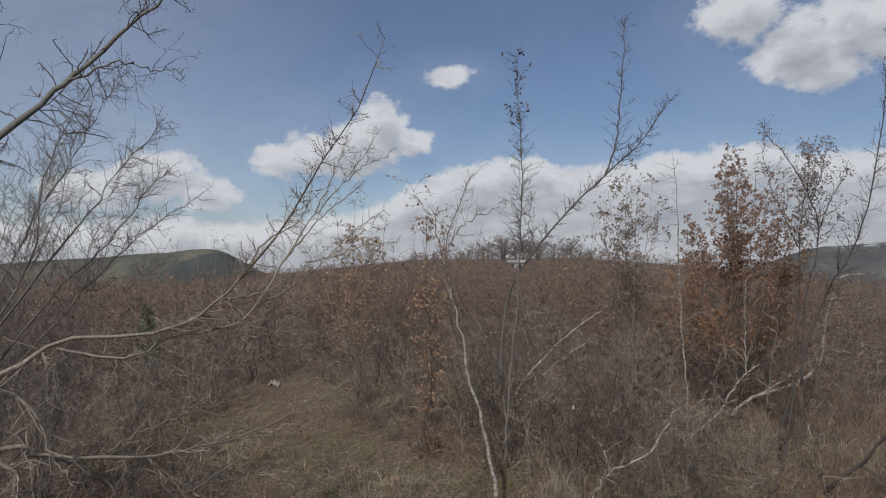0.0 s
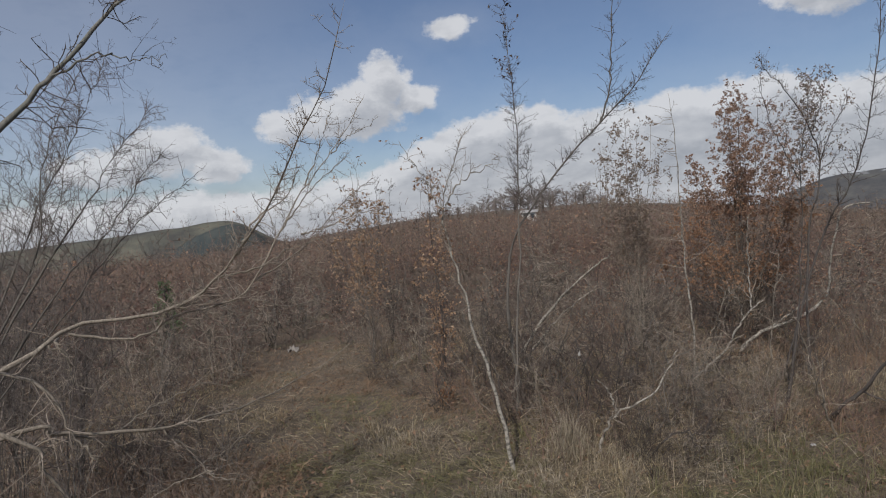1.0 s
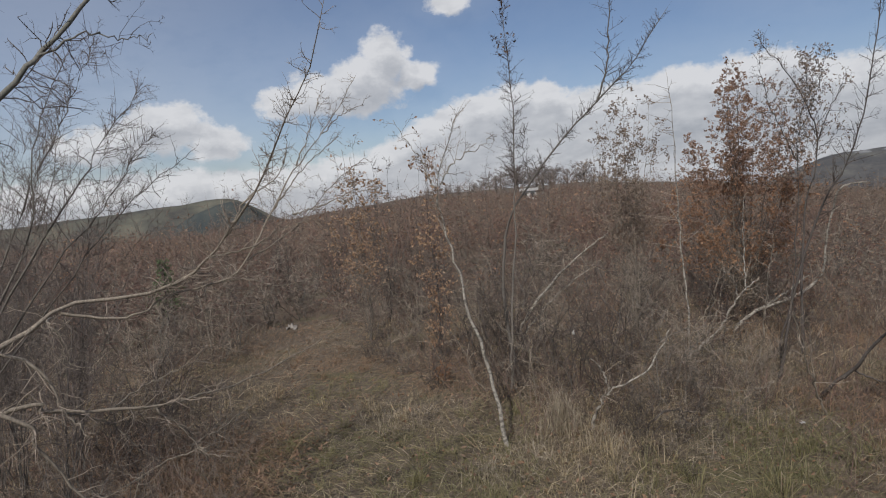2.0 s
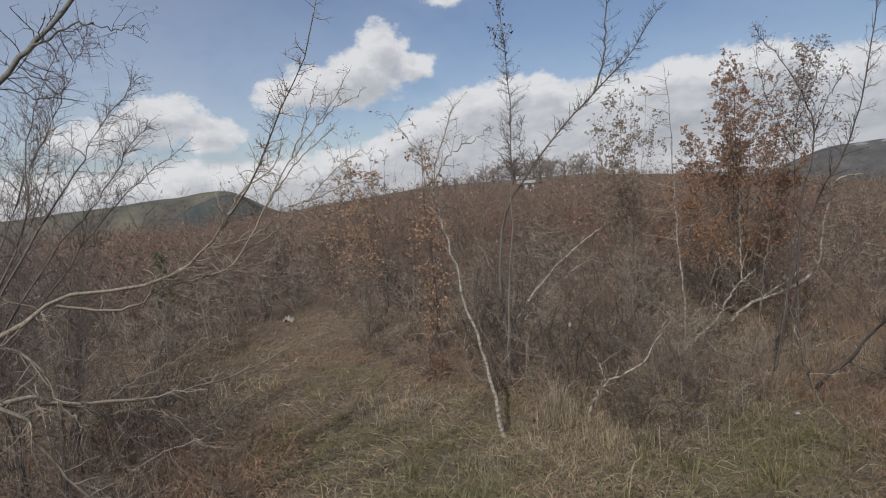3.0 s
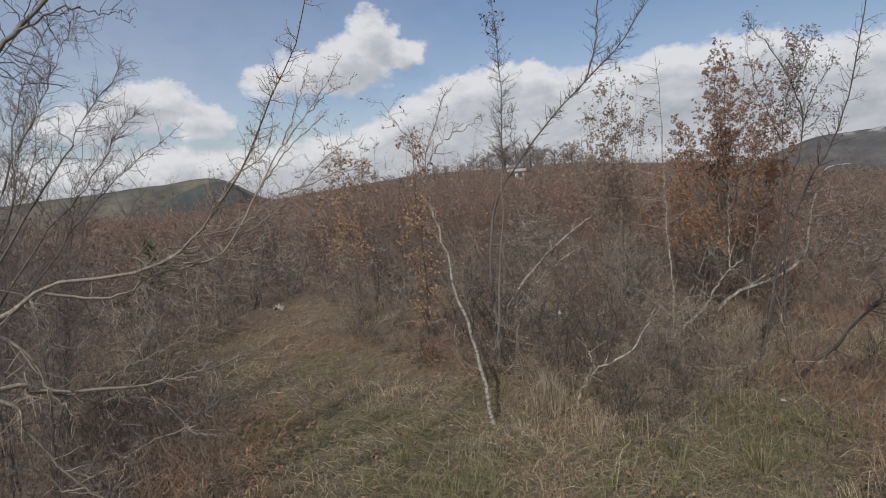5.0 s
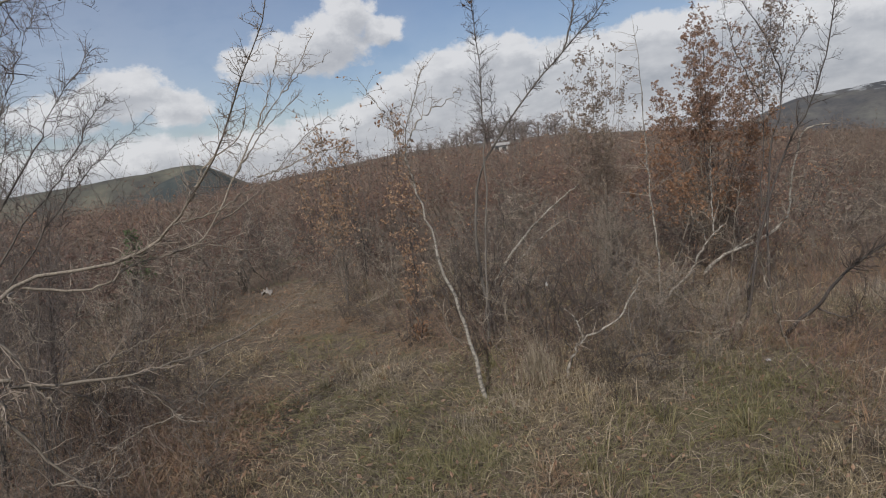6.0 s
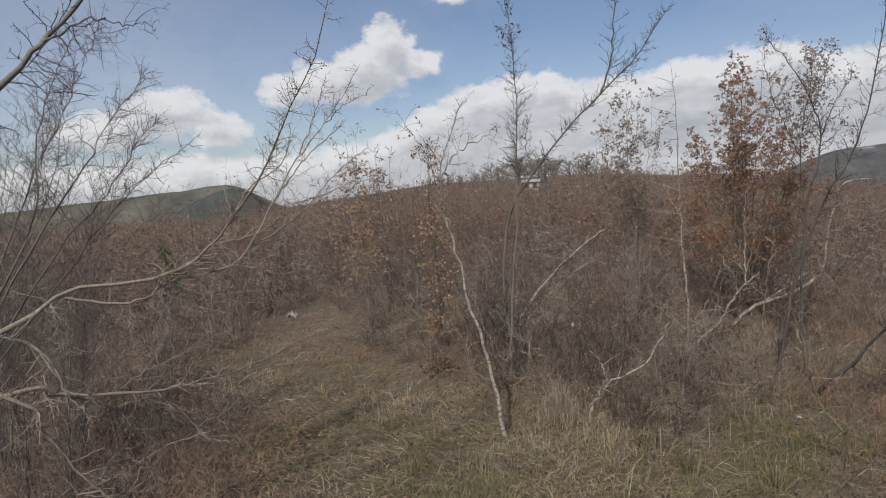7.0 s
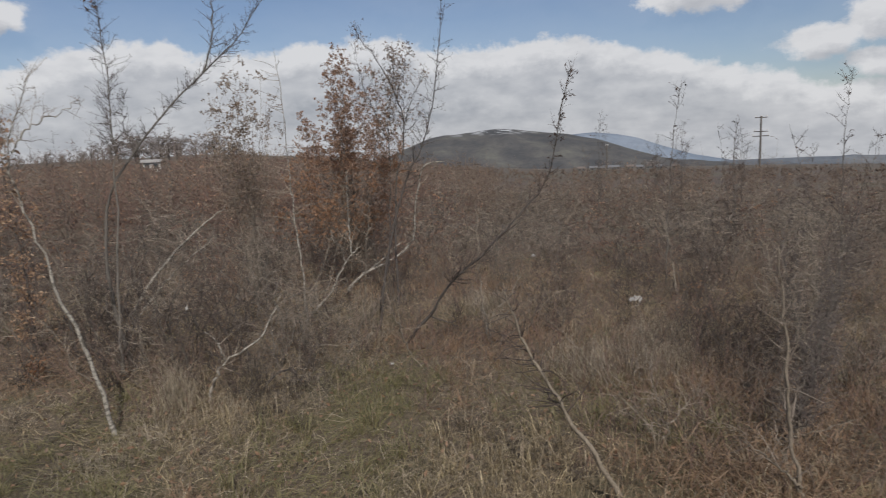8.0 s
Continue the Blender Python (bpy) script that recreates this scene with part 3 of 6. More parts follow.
# ---------------------------------------------------------------- trees
def sapling(name, label, stems, r0, rng, bark_mat, twig_mat, side=14, second=5, third=0, side_len=0.45, up=0.25, angle=(35, 65), leaf=None, wobble=0.009,
            leaf_size=0.07, leaf_per=1, leaf_span=(0.3, 1.0), side_span=(0.3, 0.98), category="tree", group="", least=0.0022, leaf_cut=None, wig=0.24, bends=3, cap=0.0065, limb_span=(0.08, 0.98)):
    """A young tree: stems along given ways, side shoots, fine twigs and leaves. stems: (way, thickness at its base as a share of r0, at its tip)."""
    base = np.array(stems[0][0][0], float)
    root = new(name)
    root.location = base
    tagged(root, label, category, group)
    for k, (way, a, b) in enumerate(stems):
        cnt = 26
        path = spline(way, cnt, rng, wobble) - base
        rad = r0 * (a + (b - a) * np.linspace(0, 1, cnt) ** 0.7)
        rad *= 1 + 0.09 * rng.normal(size=cnt)
        if k == 0:
            rad[0] *= 1.25
            rad[1] *= 1.08
            path[0, 2] -= 0.06
        stem = part("trunk" if k == 0 else "limb", shoots_mesh("stem", [(path[None], rad[None], 8)], bark_mat), root)
        whole = np.linalg.norm(np.diff(path, axis=0), axis=1).sum()
        P1, R1 = grow(path[None], rad[None], max(2, int(side * whole)), rng, side_span if k == 0 else limb_span, angle, K=bends + 2, up=up, wig=wig, thick=0.4, least=least * 1.5, fixed=side_len)
        R1 = np.minimum(R1, cap)
        P2, R2 = grow(P1, R1, second, rng, (0.12, 1.0), (35, 80), 0.45, K=bends, up=up * 0.4, wig=wig * 1.3, thick=0.6, least=least)
        fine = [(P2, R2, 3)]
        if third:
            P3, R3 = grow(P2, R2, third, rng, (0.15, 1.0), (35, 80), 0.6, K=max(2, bends - 1), up=0.03, wig=wig * 1.3, thick=0.65, least=least * 0.85)
            fine.append((P3, R3, 3))
        tagged(part("twigs", shoots_mesh("twigs", [(P1, R1, 4)] + fine, twig_mat), stem), kind="stuff")
        if leaf:
            at, way = zip(*(strew(P, leaf_per, rng, leaf_span) for P, R, s in fine))
            at, way = np.vstack(at), np.vstack(way)
            if leaf_cut is not None:
                keep = leaf_cut(at + base, rng)
                at, way = at[keep], way[keep]
            if len(at):
                tagged(part("leaves", leaves_mesh("leaves", at, way, leaf_size, leaf, rng), stem), kind="stuff")
    return root


def in_clearing(x, y):
    """How far a place is inside the open grass (positive inside)."""
    best = -9.0
    line = [(-0.5, 3.5, 1.6), (-0.9, 6.4, 1.3), (-2.2, 9.0, 1.5), (-3.1, 11.5, 1.15), (-3.9, 14.2, 0.7)]
    for (x0, y0, w0), (x1, y1, w1) in zip(line, line[1:]):
        t = max(0, min(1, ((x - x0) * (x1 - x0) + (y - y0) * (y1 - y0)) / ((x1 - x0) ** 2 + (y1 - y0) ** 2)))
        best = max(best, w0 + (w1 - w0) * t - math.hypot(x - x0 - t * (x1 - x0), y - y0 - t * (y1 - y0)))
    r, a = math.hypot(x, y), math.degrees(math.atan2(x, y))
    if a > -16:
        best = max(best, (6.6 if a < 46 else 5.6) - r)
    else:
        best = max(best, 4.6 - r)
    if 14 < a < 75:
        best = max(best, (7.6 if a < 46 else 6.0) - r)
    best = max(best, 0.8 - math.hypot((x - 4.6) * 0.6, y - 9.4), 0.7 - math.hypot((x - 6.2) * 0.7, y - 8.4))
    return best


def build_trees():
    R = np.random.default_rng
    # bare tree at the verge whose limbs reach across the view
    sapling("verge_tree", "bare pale-barked tree with long limbs reaching out over the grass", [
        ([(-3.9, 2.2, 0.0), (-3.5, 2.5, 1.0), (-2.9, 2.85, 1.9), (-2.3, 3.15, 2.25), (-2.18, 3.4, 2.37), (-1.86, 3.54, 2.37), (-1.66, 3.75, 2.43), (-1.46, 3.67, 2.56), (-1.28, 3.52, 2.69), (-1.03, 3.28, 2.91), (-0.87, 3.08, 3.07), (-0.71, 2.81, 3.22), (-0.53, 2.55, 3.36), (-0.38, 2.24, 3.6)], 0.78, 0.05),
        ([(-2.2, 3.36, 2.33), (-1.99, 3.47, 2.26), (-1.85, 3.55, 2.27), (-1.73, 3.72, 2.34), (-1.4, 3.96, 2.37), (-1.18, 4.14, 2.28), (-0.9, 4.31, 2.34)], 0.34, 0.08),
        ([(-1.58, 3.84, 2.36), (-1.41, 3.95, 2.42), (-1.21, 4.08, 2.75), (-1.03, 4.21, 3.07), (-0.86, 4.34, 3.28), (-0.73, 4.47, 3.51), (-0.62, 4.6, 3.72)], 0.28, 0.07),
        ([(-1.36, 4.0, 2.48), (-1.1, 4.3, 2.66), (-0.8, 4.5, 2.98), (-0.6, 4.6, 3.12)], 0.22, 0.07),
        ([(-3.0, 2.4, 1.75), (-2.04, 2.72, 2.0), (-1.95, 2.79, 1.96), (-1.58, 3.01, 1.88), (-1.33, 3.35, 1.85), (-1.08, 3.85, 1.87), (-0.77, 4.23, 2.02)], 0.55, 0.08),
        ([(-1.6, 3.05, 1.87), (-1.49, 3.11, 1.72), (-1.4, 3.15, 1.57), (-1.24, 3.22, 1.49)], 0.22, 0.07),
        ([(-2.21, 3.21, 2.3), (-2.15, 3.25, 2.21), (-2.15, 3.25, 2.06)], 0.22, 0.07),
        ([(-2.5, 2.4, 2.45), (-1.96, 2.66, 2.25), (-1.84, 2.74, 1.96), (-1.76, 2.79, 1.81)], 0.42, 0.12),
        ([(-2.5, 2.35, 2.2), (-1.93, 2.55, 2.01), (-1.88, 2.59, 1.85), (-1.73, 2.69, 1.53), (-1.62, 2.76, 1.4)], 0.5, 0.14),
            ([(-1.3, 3.54, 2.67), (-1.2, 3.6, 2.85), (-1.02, 3.7, 3.0), (-0.95, 3.72, 3.2)], 0.3, 0.07),
        ([(-1.5, 3.7, 2.54), (-1.28, 3.8, 2.58), (-1.05, 3.86, 2.68), (-0.85, 3.9, 2.72)], 0.28, 0.07),
        ([(-1.1, 4.25, 2.75), (-0.95, 4.3, 2.78), (-0.72, 4.38, 2.86), (-0.5, 4.4, 2.88)], 0.26, 0.07),
        ([(-1.21, 4.08, 2.75), (-1.05, 4.1, 2.95), (-0.88, 4.15, 3.12), (-0.72, 4.2, 3.24)], 0.24, 0.06),
        ([(-1.03, 4.21, 3.07), (-0.93, 4.25, 3.3), (-0.86, 4.3, 3.5), (-0.8, 4.3, 3.62)], 0.22, 0.06),
        ([(-0.86, 4.34, 3.28), (-0.72, 4.36, 3.4), (-0.56, 4.4, 3.46)], 0.2, 0.06),
        ([(-1.95, 2.79, 1.96), (-1.8, 2.95, 1.84), (-1.7, 3.05, 1.66), (-1.72, 3.1, 1.5)], 0.24, 0.07),
        ([(-1.77, 3.0, 1.89), (-1.73, 3.2, 1.92), (-1.67, 3.25, 1.94), (-1.54, 3.3, 1.99), (-1.46, 3.35, 2.0), (-1.33, 3.4, 1.95)], 0.2, 0.06),
        ([(-1.4, 3.15, 1.57), (-1.46, 3.2, 1.57), (-1.6, 3.1, 1.55), (-1.77, 3.0, 1.47), (-1.91, 2.9, 1.43)], 0.18, 0.06),
        ([(-1.72, 2.7, 1.52), (-1.9, 2.8, 1.46), (-1.78, 2.85, 1.42), (-1.67, 2.9, 1.41), (-1.58, 2.95, 1.42), (-1.49, 3.0, 1.4)], 0.2, 0.06),
        ([(-1.75, 2.85, 1.42), (-1.73, 2.9, 1.39), (-1.67, 2.92, 1.49), (-1.62, 2.95, 1.6)], 0.16, 0.06),
        ([(-2.15, 3.2, 2.33), (-2.02, 2.97, 2.34), (-1.98, 2.99, 2.26), (-2.0, 3.03, 2.14), (-1.96, 3.06, 2.1), (-1.87, 3.1, 2.06)], 0.26, 0.07),
    ], 0.025, R(11), M_PALE, M_TWIG, side=22, second=4, third=1, side_len=0.2, up=0.1, side_span=(0.4, 0.98), wobble=0.005, angle=(45, 85), least=0.0011, wig=0.28, bends=4, cap=0.0024)
    sapling("verge_alder", "bare grey tree with a leaning trunk and drooping catkin twigs", [
        ([(-3.8, 2.4, 0.0), (-3.42, 2.7, 1.5), (-2.87, 3.03, 2.75), (-2.33, 3.34, 3.53), (-2.12, 3.46, 3.8), (-1.87, 3.6, 4.12), (-1.62, 3.75, 4.45)], 1.0, 0.25),
        ([(-3.0, 2.95, 2.4), (-2.75, 3.25, 3.3), (-2.6, 3.4, 4.0), (-2.5, 3.5, 4.6)], 0.5, 0.1),
        ([(-2.2, 3.42, 3.7), (-1.95, 3.5, 3.85), (-1.75, 3.55, 3.8), (-1.6, 3.6, 3.82)], 0.25, 0.06),
    ], 0.03, R(12), M_ALDER, M_TWIG_DARK, side=9, second=4, third=2, side_len=0.4, up=-0.1, side_span=(0.4, 0.98), angle=(40, 85), least=0.0012, wig=0.4, bends=4, cap=0.0028)
    # thicket of upright shoots beside them
    for k, (x, y, h, lean) in enumerate([(-3.5, 5.1, 3.7, 0.7), (-4.1, 5.4, 3.7, 0.5), (-4.4, 5.3, 3.9, 0.8), (-4.9, 6.2, 4.1, 0.5), (-4.1, 6.3, 3.7, 0.9), (-5.3, 7.0, 4.1, 0.8), (-4.6, 4.9, 4.0, 0.6)]):
        rng = R(20 + k)
        stems = [([(x, y, -0.02), (x + 0.1 * lean, y + 0.1, h * 0.35), (x + 0.45 * lean, y + 0.2, h * 0.7), (x + lean, y + 0.3, h)], 1.0, 0.12)]
        for j in range(6):
            a, w = rng.uniform(0, 6.28), rng.uniform(0.3, 0.8)
            hh = h * rng.uniform(0.6, 0.97)
            stems.append(([(x, y, 0.0), (x + 0.2 * w * math.cos(a) + 0.1, y + 0.2 * w * math.sin(a), hh * 0.4), (x + w * math.cos(a) + lean * 0.5, y + w * math.sin(a), hh)], 0.7, 0.1))
        sapling("willow_shrub", "bare willow shrub with long upright whips", stems, 0.0085, rng, M_DUSK, M_TWIG_COOL, side=10, second=5, third=1, side_len=0.55, up=0.2, angle=(28, 75), wig=0.32, side_span=(0.4, 0.98), limb_span=(0.4, 0.98), group="bare shrubs by the verge", least=0.0018, category="shrub", cap=0.0034)
    base = (-4.3, 4.2, 0.0)
    sapling("willow_shrub", "tall bare willow with long whips leaning over the grass", [
        ([base, (-3.75, 4.15, 1.3), (-2.91, 4.2, 2.56), (-2.56, 4.33, 3.09), (-2.35, 4.47, 3.5), (-2.12, 4.6, 3.79)], 1.0, 0.12),
        ([base, (-3.65, 4.2, 1.5), (-2.9, 4.2, 2.93), (-2.72, 4.37, 3.41), (-2.59, 4.53, 3.84), (-2.52, 4.7, 4.14)], 0.9, 0.12),
        ([base, (-3.75, 4.3, 1.3), (-2.89, 4.4, 2.49), (-2.55, 4.53, 2.89), (-2.33, 4.67, 3.28), (-2.2, 4.8, 3.45)], 0.8, 0.12),
        ([base, (-3.7, 4.1, 1.4), (-2.83, 4.0, 2.61), (-2.75, 4.13, 3.21), (-2.66, 4.27, 3.69), (-2.54, 4.4, 4.03)], 0.9, 0.12),
        ([base, (-3.75, 4.4, 1.3), (-2.8, 4.6, 2.5), (-2.45, 4.8, 2.95), (-2.05, 5.0, 3.3)], 0.8, 0.12),
        ([base, (-3.8, 4.4, 1.5), (-3.1, 4.7, 2.9), (-2.95, 4.9, 3.8)], 0.8, 0.12),
    ], 0.013, R(19), M_DUSK, M_TWIG_COOL, side=15, second=5, third=1, side_len=0.34, up=0.15, angle=(30, 70), wig=0.3, side_span=(0.4, 0.98), limb_span=(0.35, 0.98), group="bare shrubs by the verge", least=0.0014, category="shrub", cap=0.0022)
    # the pale crooked sapling by the clearing
    sapling("birch_sapling", "pale thin crooked sapling with a forked twiggy top", [
        ([(0.37, 6.66, 0.0), (0.28, 6.66, 0.6), (0.19, 6.67, 1.14), (0.06, 6.67, 1.5), (0.02, 6.67, 1.82), (-0.06, 6.67, 2.2), (-0.15, 6.67, 2.6), (-0.16, 6.67, 2.85), (-0.08, 6.65, 3.2), (0.19, 6.64, 3.75)], 1.0, 0.12),
        ([(-0.13, 6.66, 2.9), (0.04, 6.65, 3.12), (0.28, 6.63, 3.24), (0.52, 6.61, 3.38)], 0.42, 0.1),
        ([(-0.16, 6.67, 2.8), (-0.3, 6.65, 3.15), (-0.42, 6.64, 3.36), (-0.57, 6.63, 3.62)], 0.35, 0.08),
    ], 0.026, R(31), M_MOTTLED, M_TWIG, side=12, second=5, third=2, side_len=0.34, up=0.15, side_span=(0.6, 0.98), leaf=M_LEAF_BROWN, leaf_size=0.05, leaf_per=1,
        leaf_cut=lambda p, g: (g.random(len(p)) < 0.12) & (p[:, 0] < -0.1), least=0.0016, bends=4, wobble=0.012)
    sapling("slender_tree", "slender upright tree with short twigs and few withered leaves", [
        ([(0.56, 8.26, 0.0), (0.62, 8.25, 0.8), (0.72, 8.24, 1.8), (0.81, 8.24, 2.78), (0.85, 8.23, 3.7), (0.84, 8.22, 4.5), (0.77, 8.2, 5.45)], 1.0, 0.12),
    ], 0.021, R(32), M_GREY, M_TWIG_DARK, side=22, second=6, third=2, side_len=0.36, up=0.15, angle=(45, 80), side_span=(0.5, 0.99), leaf=M_LEAF_DARK, leaf_size=0.06, leaf_per=1,
        leaf_cut=lambda p, g: (g.random(len(p)) < 0.1) & (p[:, 2] > 4.5), least=0.0018)
    sapling("leaning_tree", "grey tree leaning strongly aside with an upright twiggy shoot", [
        ([(0.74, 8.72, 0.0), (0.6, 8.73, 1.0), (0.62, 8.72, 1.8), (0.8, 8.71, 2.48), (1.39, 8.64, 3.23), (2.05, 8.51, 3.89), (2.44, 8.4, 4.25), (2.94, 8.2, 4.98)], 1.0, 0.14),
        ([(2.0, 8.52, 3.84), (2.16, 8.47, 4.34), (2.22, 8.4, 5.2), (2.27, 8.37, 5.95)], 0.5, 0.1),
        ([(1.1, 8.68, 2.85), (1.0, 8.7, 3.2), (1.05, 8.7, 3.6)], 0.3, 0.08),
    ], 0.03, R(33), M_DUSK, M_TWIG_DARK, side=18, second=5, third=2, side_len=0.3, up=0.2, angle=(45, 80), side_span=(0.52, 0.98), limb_span=(0.2, 0.98))
    sapling("fallen_sapling", "pale leaning bare stem in the thicket", [
        ([(0.88, 11.42, 0.0), (1.45, 11.36, 0.81), (2.2, 11.24, 1.53), (2.95, 11.05, 2.08)], 1.0, 0.3),
        ([(1.0, 11.4, 0.0), (1.6, 11.3, 0.7), (2.4, 11.1, 1.35)], 0.6, 0.2),
    ], 0.034, R(34), M_MOTTLED, M_TWIG_PALE, side=5, second=3, side_len=0.35, up=0.2)
    sapling("thin_sapling", "thin pale sapling with sparse level side twigs", [
        ([(3.38, 9.39, 0.0), (3.36, 9.39, 0.96), (3.32, 9.41, 1.82), (3.3, 9.4, 2.66), (3.28, 9.35, 3.57), (3.2, 9.34, 4.35)], 1.0, 0.14),
    ], 0.019, R(35), M_MOTTLED, M_TWIG_PALE, side=8, second=1, side_len=0.72, up=0.04, angle=(60, 88), side_span=(0.3, 0.97), least=0.0026, wig=0.16, bends=4)
    low = lambda p, g: g.random(len(p)) < np.clip(1.15 - 0.16 * p[:, 2], 0.3, 1.0)

    def oak(name, label, x, y, h, spread, seed, leaf, r0=0.04, side=14, size=0.085, per=2, cut=low, mat=M_DARK, twig=M_TWIG_RED, second=6, third=0, n=5, tilt=0.0, length=0.55, category="tree", group="", rise=(0.55, 0.92), cap=0.0065, fine=0.0026, bends=3):
        rng = R(seed)
        z = float(height(x, y))
        h += z
        stems = [([(x, y, z), (x + 0.05, y, h * 0.33), (x - 0.03 + tilt * 0.5, y + 0.03, h * 0.66), (x + tilt, y, h)], 1.0, 0.12)]
        for j in range(n):
            a, s = j * 6.283 / n + rng.uniform(-0.4, 0.4), rng.uniform(0.6, 1.0)
            hh = h * (rise[0] + (rise[1] - rise[0]) * (1 - s) / 0.4) * rng.uniform(0.92, 1.06)
            stems.append(([(x, y, z + 0.02), (x + 0.35 * spread * s * math.cos(a), y + 0.35 * spread * s * math.sin(a), hh * 0.4), (x + spread * s * math.cos(a), y + spread * s * math.sin(a), hh)], 0.6, 0.12))
        return sapling(name, label, stems, r0, rng, mat, twig, side=side, second=second, third=third, side_len=length, up=0.16, angle=(40, 80), wig=0.28, side_span=(0.12, 0.98), leaf=leaf, leaf_size=size, leaf_per=per, leaf_cut=cut, least=fine, cap=cap, category=category, group=group, bends=bends)

    oak("rust_oak", "young oak thick with rust-orange dead leaves", 5.15, 11.7, 3.0, 1.75, 41, M_LEAF_ORANGE, mat=M_BROWN, twig=M_TWIG, side=15, per=4, size=0.046, second=5, third=2, length=0.62, n=11, r0=0.024, rise=(0.6, 0.95), cap=0.004, fine=0.002,
        cut=lambda p, g: g.random(len(p)) < 0.7 * np.clip(1.6 - 0.32 * p[:, 2], 0.15, 1) * np.clip((p[:, 2] - 0.85) / 0.7, 0.02, 1))
    oak("rust_oak", "young oak with faded leaves on its upper shoots", 5.35, 11.8, 4.7, 1.1, 42, M_LEAF_DUSKY, twig=M_TWIG, side=13, per=6, size=0.04, n=13, second=6, third=2, r0=0.02, length=0.85, rise=(0.58, 0.96), cap=0.004, fine=0.0018, cut=lambda p, g: (p[:, 2] > 2.3) & (g.random(len(p)) < 0.82))
    sapling("faded_oak", "dark forked young tree with thinning faded leaves", [
        ([(4.5, 8.93, 0.0), (4.54, 9.03, 0.29), (4.67, 9.07, 0.57), (4.78, 9.1, 0.89), (4.82, 9.13, 1.21), (4.88, 9.14, 1.8), (4.92, 9.13, 2.41), (4.93, 9.14, 2.91), (4.98, 9.16, 3.22), (5.06, 9.18, 3.64), (5.19, 9.2, 4.4)], 1.0, 0.15),
        ([(4.92, 9.13, 2.85), (4.72, 9.13, 3.31), (4.59, 9.17, 3.63), (4.5, 9.2, 4.1), (4.47, 9.2, 4.35)], 0.45, 0.1),
        ([(4.97, 9.15, 3.2), (5.18, 9.13, 3.66), (5.32, 9.17, 4.0), (5.4, 9.2, 4.35)], 0.45, 0.1),
        ([(5.02, 9.17, 3.5), (5.25, 9.3, 3.9), (5.38, 9.35, 4.25)], 0.35, 0.1),
    ], 0.017, R(43), M_DARK, M_TWIG_DARK, side=20, second=5, third=2, side_len=0.44, up=0.2, angle=(38, 75), wig=0.28, side_span=(0.45, 0.99), least=0.0016, cap=0.0036, leaf=M_LEAF_FADED, leaf_size=0.037, leaf_per=2,
        leaf_cut=lambda p, g: (p[:, 2] > 2.6) & (g.random(len(p)) < np.where(p[:, 0] > 4.75, 0.55, 0.1)))
    sapling("bent_sapling", "dark sapling with a bent curling top and a leafy arm", [
        ([(4.95, 9.2, 0.0), (5.0, 9.25, 1.0), (5.11, 9.3, 2.15), (5.29, 9.34, 2.62), (5.36, 9.38, 3.17), (5.27, 9.42, 3.58), (4.98, 9.46, 4.19), (4.75, 9.5, 4.48), (4.6, 9.5, 4.75)], 1.0, 0.12),
        ([(5.36, 9.38, 3.1), (5.56, 9.45, 3.48), (5.79, 9.5, 3.82), (5.9, 9.5, 4.0)], 0.5, 0.12),
        ([(5.33, 9.37, 2.95), (5.6, 9.5, 3.1), (5.85, 9.6, 3.3)], 0.4, 0.1),
    ], 0.021, R(44), M_DARK, M_TWIG_DARK, side=14, second=4, third=2, side_len=0.34, up=0.15, side_span=(0.42, 0.98), least=0.0016, cap=0.0034, leaf=M_LEAF_FADED, leaf_size=0.039, leaf_per=2,
        leaf_cut=lambda p, g: (p[:, 2] > 2.7) & (g.random(len(p)) < np.where((p[:, 0] > 5.3) & (p[:, 2] > 3.0), 0.25, 0.06)))
    oak("pale_leaf_tree", "cluster of slim stems with pale faded leaves", 2.95, 10.7, 4.3, 0.62, 45, M_LEAF_PALE, side=9, per=5, size=0.036, n=11, r0=0.014, mat=M_PALE, twig=M_TWIG_PALE, second=5, third=1, length=0.6, rise=(0.7, 0.98), cap=0.0035, fine=0.0018, cut=lambda p, g: (p[:, 2] > 1.7) & (g.random(len(p)) < 0.72))
    oak("brown_oak", "small oak with large hanging brown leaves", -1.8, 12.0, 4.0, 0.7, 46, M_LEAF_TAN, side=9, per=5, size=0.055, mat=M_GREY, twig=M_TWIG, n=7, r0=0.012, length=0.5, rise=(0.6, 0.95), cut=lambda p, g: g.random(len(p)) < 0.5 * np.clip((p[:, 2] - 1.0) / 0.9, 0.01, 1) * np.clip((4.4 - p[:, 2]) / 1.4, 0.2, 1))
    oak("brown_oak", "slim young oak with brown leaves clinging to its stem", -0.42, 10.6, 3.55, 0.3, 47, M_LEAF_TAN, side=9, per=5, size=0.055, n=4, r0=0.018, length=0.4, cut=lambda p, g: g.random(len(p)) < 0.36)
    sapling("dark_sapling", "tall thin dark tree with a bent trunk and short twigs", [
        ([(4.12, 8.26, 0.0), (4.2, 8.2, 0.5), (4.29, 8.17, 1.08), (4.58, 8.01, 2.17), (4.85, 7.82, 2.84), (4.97, 7.66, 3.5), (5.06, 7.54, 4.4), (5.13, 7.46, 5.55)], 1.0, 0.12),
    ], 0.023, R(48), M_DARK, M_TWIG_DARK, side=14, second=5, third=2, side_len=0.4, up=0.15, angle=(45, 80), side_span=(0.35, 0.98))
